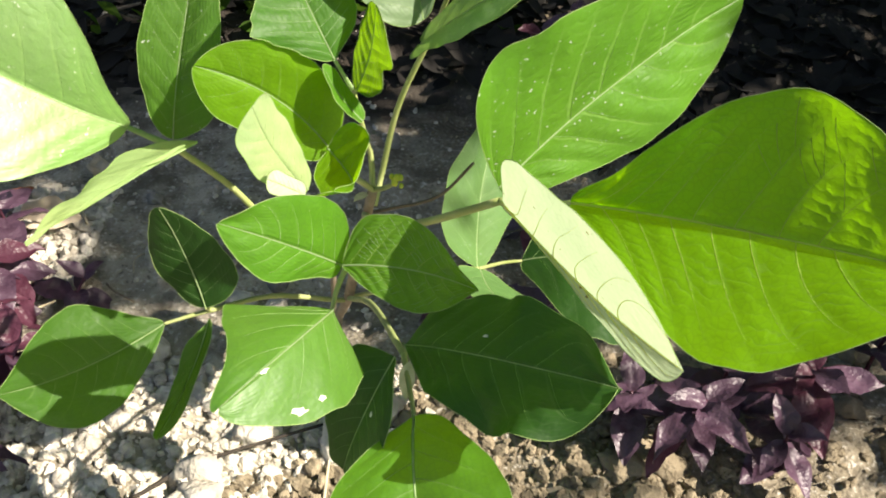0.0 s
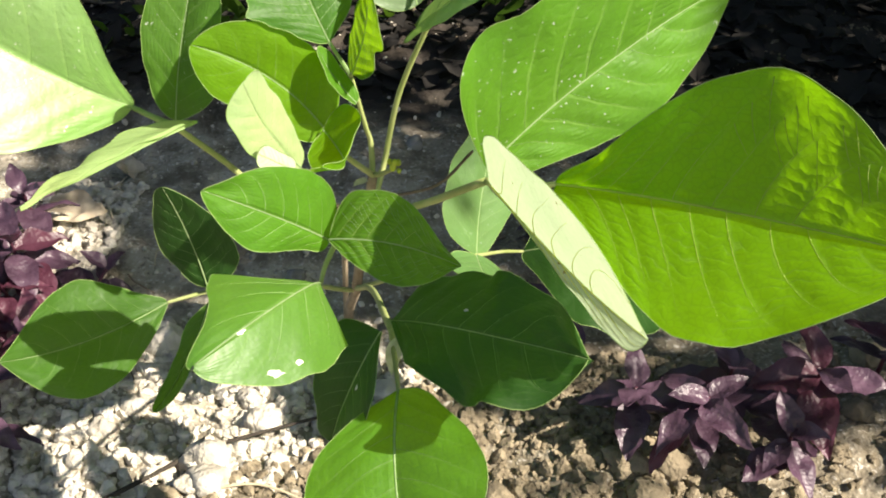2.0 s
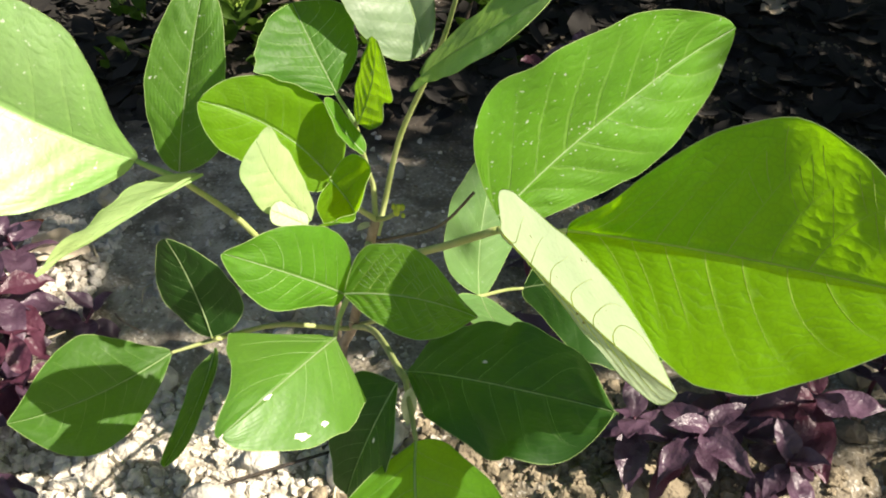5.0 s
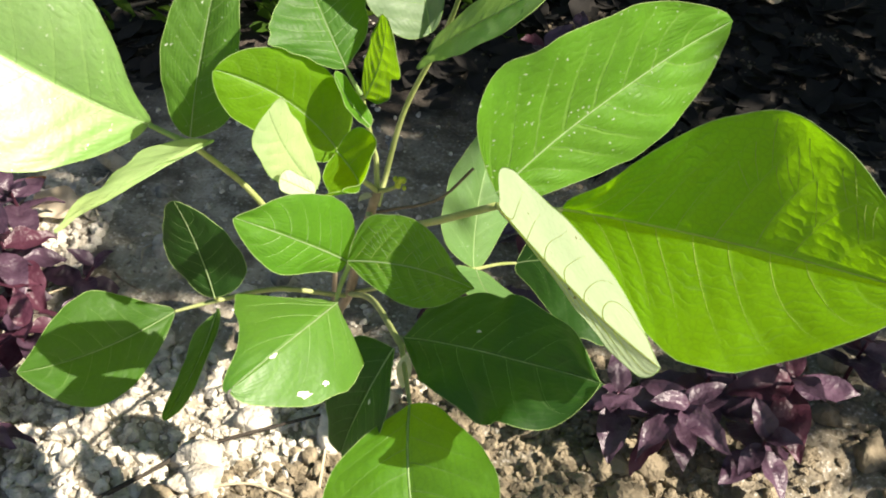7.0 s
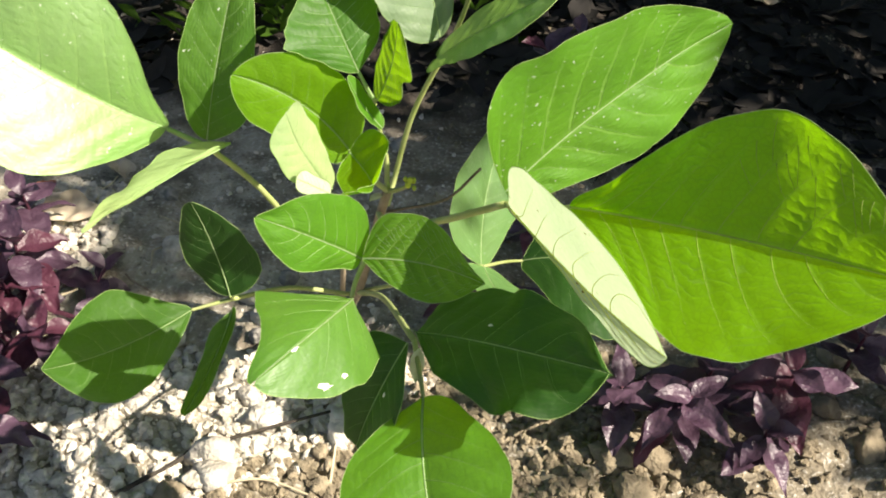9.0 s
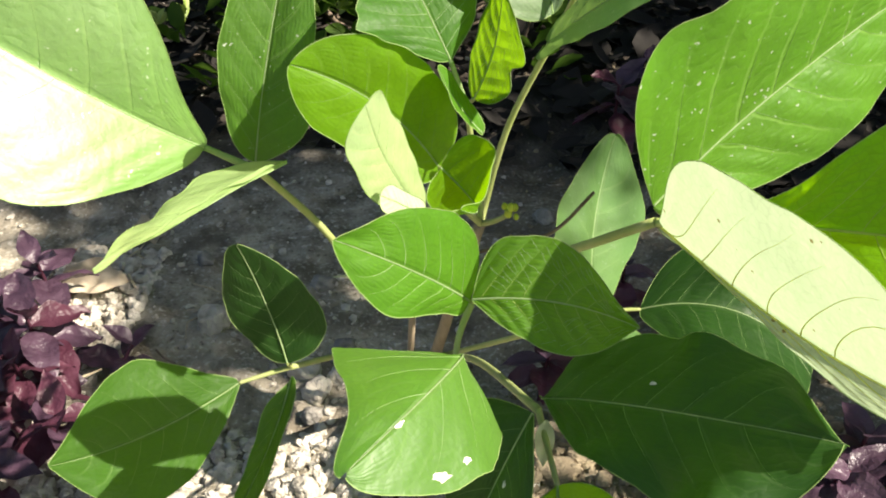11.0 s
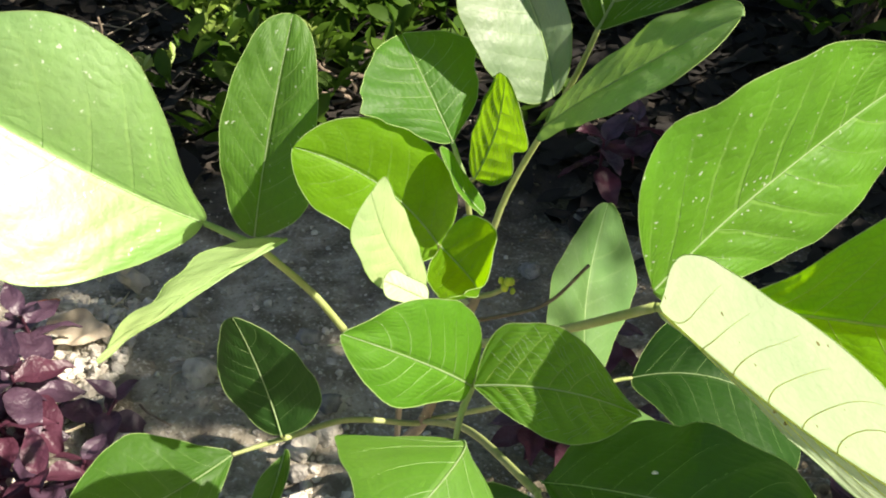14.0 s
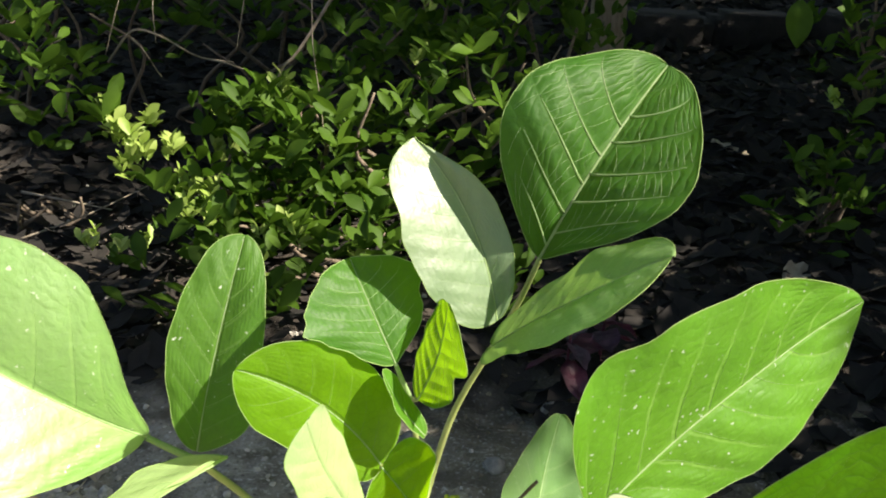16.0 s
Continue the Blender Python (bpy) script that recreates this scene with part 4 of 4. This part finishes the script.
SCREEN += [((1.0, 0.30, 1.30), (0.05, 0.06, 0.08), 80, 0.0), ((1.0, 0.385, 1.34), (0.04, 0.028, 0.10), 130, 0.0, 0.45), ((1.0, 0.565, 1.44), (0.04, 0.03, 0.025), 60, 0.0, 0.45)]
hedge(SCREEN, 9, 0.046, "added unseen leaf screen that shades the ground behind", twigs=False)
# unseen leafy mass, added behind the bed to keep skylight off it
hedge((((0.5, 2.9, 0.9), (1.1, 0.4, 1.0), 420, 0.0), ((-0.9, 2.6, 0.9), (1.0, 0.5, 1.0), 420, 0.0)), 10, 0.07, "added unseen hedge behind the bed that blocks the sky", twigs=False)

# a tree whose crown hangs over the back of the bed, and a stone edging in its shade
def tree():
    rnd = random.Random(77)
    ob = tagged(new("tree"), "slim brown tree overhanging the shaded back of the bed", "tree")
    part("trunk", tube(smooth_line([(0.243, 1.72, -0.02), (0.240, 1.70, 0.15), (0.255, 1.72, 0.5), (0.30, 1.75, 1.1), (0.34, 1.72, 1.7)], 20), (0.030, 0.016), 12), BARK, ob)
    crown = bmesh.new()
    for k in range(9):
        a = k * 0.7 + 0.2
        end = Vector((0.45 + 1.0 * math.cos(a), 1.55 + 0.75 * math.sin(a), 1.35 + 0.3 * rnd.random()))
        part("limb", tube(smooth_line([(0.30, 1.75, 1.05 + 0.06 * k), ((end.x + 0.3) / 2, (end.y + 1.75) / 2, 1.25 + 0.05 * k), end], 12), (0.013, 0.004), 8), BARK, ob)
    for _ in range(620):
        x, y = rnd.uniform(-0.75, 1.7), rnd.uniform(0.86, 2.7)
        p = Vector((x, y + 0.17, 1.24 + 0.45 * rnd.random() + 0.12 * noise.noise(Vector((x * 2, y * 2, 0)))))
        spray(crown, p, Vector((rnd.uniform(-1, 1), rnd.uniform(-1, 1), rnd.uniform(-0.6, 0.3))), rnd.uniform(0.16, 0.3), 0.095, rnd, 0.06)
    # unseen sprays added on the sun's side to shade the hedge
    for _ in range(150):
        p = Vector((rnd.uniform(0.75, 1.5), rnd.uniform(0.75, 1.25), rnd.uniform(1.53, 1.85)))
        spray(crown, p, Vector((rnd.uniform(-1, 1), rnd.uniform(-1, 1), rnd.uniform(-0.6, 0.3))), rnd.uniform(0.12, 0.2), 0.08, rnd, 0.05)
    tagged(part("crown", crown, HEDGE, ob, "broad overhanging leaves"), kind="stuff")
    # the one leaf that hangs low enough to be seen
    low = [(0.42, 1.30, 0.30), (0.375, 1.22, 0.250), (0.359, 1.20, 0.216)]
    part("twig", tube(smooth_line([(0.55, 1.5, 1.3), (0.50, 1.36, 0.60)] + low, 20), (0.003, 0.0008), 6), BARK, ob)
    part("leaf", small_leaf_mesh(0.052, 0.030, 0.3, 0.1, 8, 2, place=pose(0.359, 1.20, 0.217, 20, 78, 280)), HEDGE, ob)


tree()


def edging_stone(x, y, seed, size):
    rnd = random.Random(seed)
    bm = bmesh.new()
    bmesh.ops.create_cube(bm, size=1.0)
    bmesh.ops.bevel(bm, geom=bm.edges[:], offset=0.12, segments=2, affect="EDGES")
    for v in bm.verts:
        v.co = Vector((v.co.x * size[0], v.co.y * size[1], v.co.z * size[2])) * (1 + 0.06 * noise.noise(v.co * 4 + Vector((seed, 0, 0))))
    ob = part("edging_stone", bm, SHADE_STONE)
    ob.matrix_world = pose(x, y, size[2] * 0.25, rnd.uniform(-3, 3), rnd.uniform(-3, 3), rnd.uniform(-5, 5))
    return tagged(ob, "rough grey edging stone, coloured dark for shade, half sunk in soil", "stone", group="bed edging")


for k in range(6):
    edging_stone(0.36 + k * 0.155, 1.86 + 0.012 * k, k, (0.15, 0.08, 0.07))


# ---- things lying on the soil ----
UNIT = 0.005  # radius of a clod mesh before it is scaled


def clod_mesh(seed, material, detail=2):
    """A broken lump of earth: faces knocked off a ball, then crumbled."""
    rnd = random.Random(seed + 400)
    cuts = [(Vector((rnd.gauss(0, 1), rnd.gauss(0, 1), rnd.gauss(0, 0.8))).normalized(), rnd.uniform(0.55, 0.95)) for _ in range(11)]
    bm = bmesh.new()
    bmesh.ops.create_icosphere(bm, subdivisions=detail, radius=1.0)
    for v in bm.verts:
        d = v.co.normalized()
        r = min([1.15] + [reach / d.dot(n) for n, reach in cuts if d.dot(n) > 0.3])
        r *= 1 + 0.22 * noise.noise(d * 2.4 + Vector((seed * 3.1, 0, 0))) + 0.16 * noise.noise(d * 5.5 + Vector((0, seed * 2.3, 0)))
        v.co = Vector((d.x * 1.15, d.y * 0.95, d.z * 0.78)) * (r * UNIT)
    me = bpy.data.meshes.new("clod")
    bm.to_mesh(me)
    bm.free()
    for p in me.polygons:
        p.use_smooth = detail > 2
    me.materials.append(material)
    return me


def dry_leaf(x, y, size, turn, material, label):
    bm = small_leaf_mesh(size, size * 0.62, 0.45, -0.2, 16, 6, twist=turn)
    for v in bm.verts:
        q = v.co / size
        v.co += Vector((0.05 * noise.noise(q * 5 + Vector((turn, 0, 0))), 0.09 * noise.noise(q * 4 + Vector((0, turn, 0))), 0.16 * noise.noise(q * 5 + Vector((0, 0, turn))))) * size
    ob = part("dry_leaf", bm, material)
    ob.matrix_world = pose(x, y, lump(x, y) + 0.006, 12, 6, turn)
    return tagged(ob, label, "dead leaf", group="dead leaves")


LITTER = skin_material("dead_leaf", rgb(0.36, 0.29, 0.20), rgb(0.50, 0.43, 0.32), rough=0.8, scale=80, bump=0.6, glow=0.1)
RUST = skin_material("rusty_leaf", rgb(0.42, 0.14, 0.06), rgb(0.52, 0.22, 0.10), rough=0.7, scale=80, bump=0.4, glow=0.1)
STRAW = skin_material("straw", rgb(0.45, 0.38, 0.25), rgb(0.58, 0.50, 0.35), rough=0.7, scale=200, bump=0.4)
dry_leaf(-0.292, 0.590, 0.046, -8, LITTER, "curled tan dead leaf on the soil")
dry_leaf(-0.305, 0.610, 0.018, 40, RUST, "small rust-red dead leaf scrap")
dry_leaf(-0.245, 0.640, 0.035, 120, LITTER, "crumpled pale dead leaf on the soil")
dry_leaf(0.16, 0.70, 0.040, 200, LITTER, "crumpled pale dead leaf on the soil")
dry_leaf(0.30, 0.95, 0.045, 30, LITTER, "crumpled pale dead leaf on the soil")
dry_leaf(0.36, 1.30, 0.05, 140, LITTER, "crumpled pale dead leaf on the soil")


def twig(points, r, material, label):
    ob = part("twig", tube(smooth_line([(x, y, lump(x, y) + h) for x, y, h in points], 18), (r, r * 0.6), 6), material)
    return tagged(ob, label, "twig", group="twigs on the soil")


# near-black twig colour that takes in its shadow line on the clods
SHADOW_TWIG = skin_material("shadow_dark_twig", rgb(0.020, 0.016, 0.012), rgb(0.045, 0.036, 0.026), rough=0.85, scale=200, bump=0.6)
twig([(-0.178, 0.338, 0.004), (-0.150, 0.366, 0.007), (-0.142, 0.374, 0.007), (-0.105, 0.388, 0.010), (-0.066, 0.402, 0.006)], 0.0015, SHADOW_TWIG, "thin twig lying across pale clods, dark as its shadow line")
twig([(-0.063, 0.352, 0.003), (-0.062, 0.375, 0.006), (-0.061, 0.402, 0.004)], 0.0010, STRAW, "short pale straw on the soil")
twig([(-0.275, 0.468, 0.006), (-0.258, 0.482, 0.014), (-0.240, 0.497, 0.016)], 0.0012, STRAW, "short pale straw on the soil")
twig([(-0.252, 0.600, 0.004), (-0.240, 0.575, 0.010)], 0.0010, STRAW, "short pale straw on the soil")
twig([(-0.13, 0.345, 0.003), (-0.10, 0.352, 0.006), (-0.07, 0.345, 0.004)], 0.0009, STRAW, "short pale straw on the soil")

rnd_straw = random.Random(52)
for _ in range(16):
    x, y, a = rnd_straw.uniform(-0.31, -0.19), rnd_straw.uniform(0.44, 0.64), rnd_straw.uniform(0, 6.3)
    d = rnd_straw.uniform(0.010, 0.026)
    twig([(x, y, 0.003), (x + 0.5 * d * math.cos(a), y + 0.5 * d * math.sin(a), 0.006), (x + d * math.cos(a + 0.3), y + d * math.sin(a + 0.3), 0.004)], 0.0008, STRAW if rnd_straw.random() < 0.7 else DRY, "short dry bit of straw on crumbly soil")

# near-black colour: the hedge's shade is put into the fallen leaves
SHADE_MULCH = skin_material("leaf_mulch", rgb(0.007, 0.006, 0.005), rgb(0.021, 0.018, 0.014), rough=0.85, scale=30, bump=0.4)


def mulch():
    """Old brown leaves that cover the soil under the hedge, its shade in their colour."""
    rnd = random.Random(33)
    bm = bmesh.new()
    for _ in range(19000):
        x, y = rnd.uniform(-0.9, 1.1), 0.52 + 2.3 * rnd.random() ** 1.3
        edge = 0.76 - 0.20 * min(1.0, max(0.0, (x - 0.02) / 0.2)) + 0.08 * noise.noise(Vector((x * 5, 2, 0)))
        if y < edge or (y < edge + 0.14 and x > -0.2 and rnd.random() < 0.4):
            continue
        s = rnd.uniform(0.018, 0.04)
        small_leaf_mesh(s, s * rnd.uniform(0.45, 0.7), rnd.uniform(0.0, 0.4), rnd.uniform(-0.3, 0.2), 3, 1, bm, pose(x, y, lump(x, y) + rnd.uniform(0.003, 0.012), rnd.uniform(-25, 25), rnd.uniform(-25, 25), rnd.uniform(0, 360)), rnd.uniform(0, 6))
    ob = part("leaf_mulch", bm, SHADE_MULCH)
    tagged(ob, "layer of old fallen leaves with hedge shade in their colour", "leaf litter", kind="stuff")


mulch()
CLODS = [clod_mesh(k, CLOD, 3) for k in range(9)]
BROWN_CLODS = [clod_mesh(k, CLOD_BROWN, 3) for k in range(9)]
CRUMBS = [clod_mesh(k + 20, CLOD) for k in range(9)]


def browner(x, y):
    """Above zero where the crust is dug up and the browner earth lies open."""
    return x + 0.018 - 1.6 * (min(y, 0.414) - 0.414)


def clods():
    """Crumbs and clods of soil: the larger ones in the near bed singly, the rest as one mass."""
    rnd = random.Random(21)
    made = 0
    while made < 282:
        x, y = rnd.uniform(-0.30, 0.30), rnd.uniform(0.28, 0.56)
        dense = 1.0 if y < 0.47 else 0.35
        if rnd.random() > dense * (0.5 + 0.5 * noise.noise(Vector((x * 14, y * 14, 4)))):
            continue
        ob = new("clod", (BROWN_CLODS if browner(x, y) + rnd.uniform(-0.03, 0.03) > 0 else CLODS)[made % 9])
        ob.parent = GROUND
        s = 0.0025 + 0.0105 * rnd.random() ** 3.0
        ob.matrix_world = pose(x, y, lump(x, y) + s * 0.25, rnd.uniform(-30, 30), rnd.uniform(-30, 30), rnd.uniform(0, 360)) @ Matrix.Diagonal((s / UNIT, s / UNIT, s / UNIT, 1))
        made += 1
    for k, (x, y, s) in enumerate(((-0.107, 0.404, 0.0105), (-0.131, 0.369, 0.0125), (-0.183, 0.411, 0.008), (-0.117, 0.419, 0.007), (-0.135, 0.351, 0.009), (-0.196, 0.392, 0.008), (-0.098, 0.415, 0.007), (-0.204, 0.367, 0.0075))):
        ob = new("clod", CLODS[k])
        ob.parent = GROUND
        ob.matrix_world = pose(x, y, lump(x, y) + s * 0.3, 10 * k, -8 * k, 50 * k) @ Matrix.Diagonal((s / UNIT, s / UNIT, s / UNIT, 1))
    data = [([v.co.copy() for v in me.vertices], [tuple(p.vertices) for p in me.polygons]) for me in CRUMBS]
    heaps = {CLOD: ([], []), CLOD_BROWN: ([], [])}
    for k in range(12700):
        x, y = rnd.uniform(-0.42, 0.42), 0.27 + 0.9 * rnd.random() ** 2.6
        s = (0.0012 + 0.0045 * rnd.random() ** 2.2) * (1.0 if y < 0.46 else 0.55)
        if k > 6500:
            x, y = rnd.uniform(-0.29, 0.16), rnd.uniform(0.29, 0.46)
            s = 0.0010 + 0.0048 * rnd.random() ** 2.8
        if k > 12100:
            x, y = rnd.uniform(-0.31, -0.235), rnd.uniform(0.52, 0.64)
            s = 0.0014 + 0.0045 * rnd.random() ** 2.4
        verts, faces = heaps[CLOD_BROWN if browner(x, y) + rnd.uniform(-0.03, 0.03) > 0 else CLOD]
        m = pose(x, y, lump(x, y) + s * 0.2, rnd.uniform(-40, 40), rnd.uniform(-40, 40), rnd.uniform(0, 360)) @ Matrix.Diagonal((s / UNIT, s / UNIT, s / UNIT, 1))
        vs, fs = data[k % 9]
        o = len(verts)
        verts += [m @ v for v in vs]
        faces += [tuple(i + o for i in f) for f in fs]
    for material, (verts, faces) in heaps.items():
        me = bpy.data.meshes.new("soil_crumbs")
        me.from_pydata(verts, [], faces)
        me.materials.append(material)
        tagged(new("soil_crumbs", me), "loose crumbs of dry soil, " + ("pale" if material == CLOD else "brown"), "soil", kind="stuff")
    for x, y, s in ((-0.108, 0.532, 0.007), (-0.126, 0.590, 0.008), (-0.040, 0.70, 0.008), (0.02, 0.66, 0.007), (-0.10, 0.505, 0.005), (0.068, 0.735, 0.009), (-0.121, 0.478, 0.006), (-0.205, 0.62, 0.006)):
        ob = new("pebble", CLODS[1].copy())
        ob.data.materials[0] = PEBBLE
        ob.matrix_world = pose(x, y, lump(x, y) + s * 0.3, 0, 0, x * 900) @ Matrix.Diagonal((s / UNIT, s / UNIT, s / UNIT, 1))
        tagged(ob, "smooth grey pebble half set in soil", "pebble", group="pebbles")


clods()
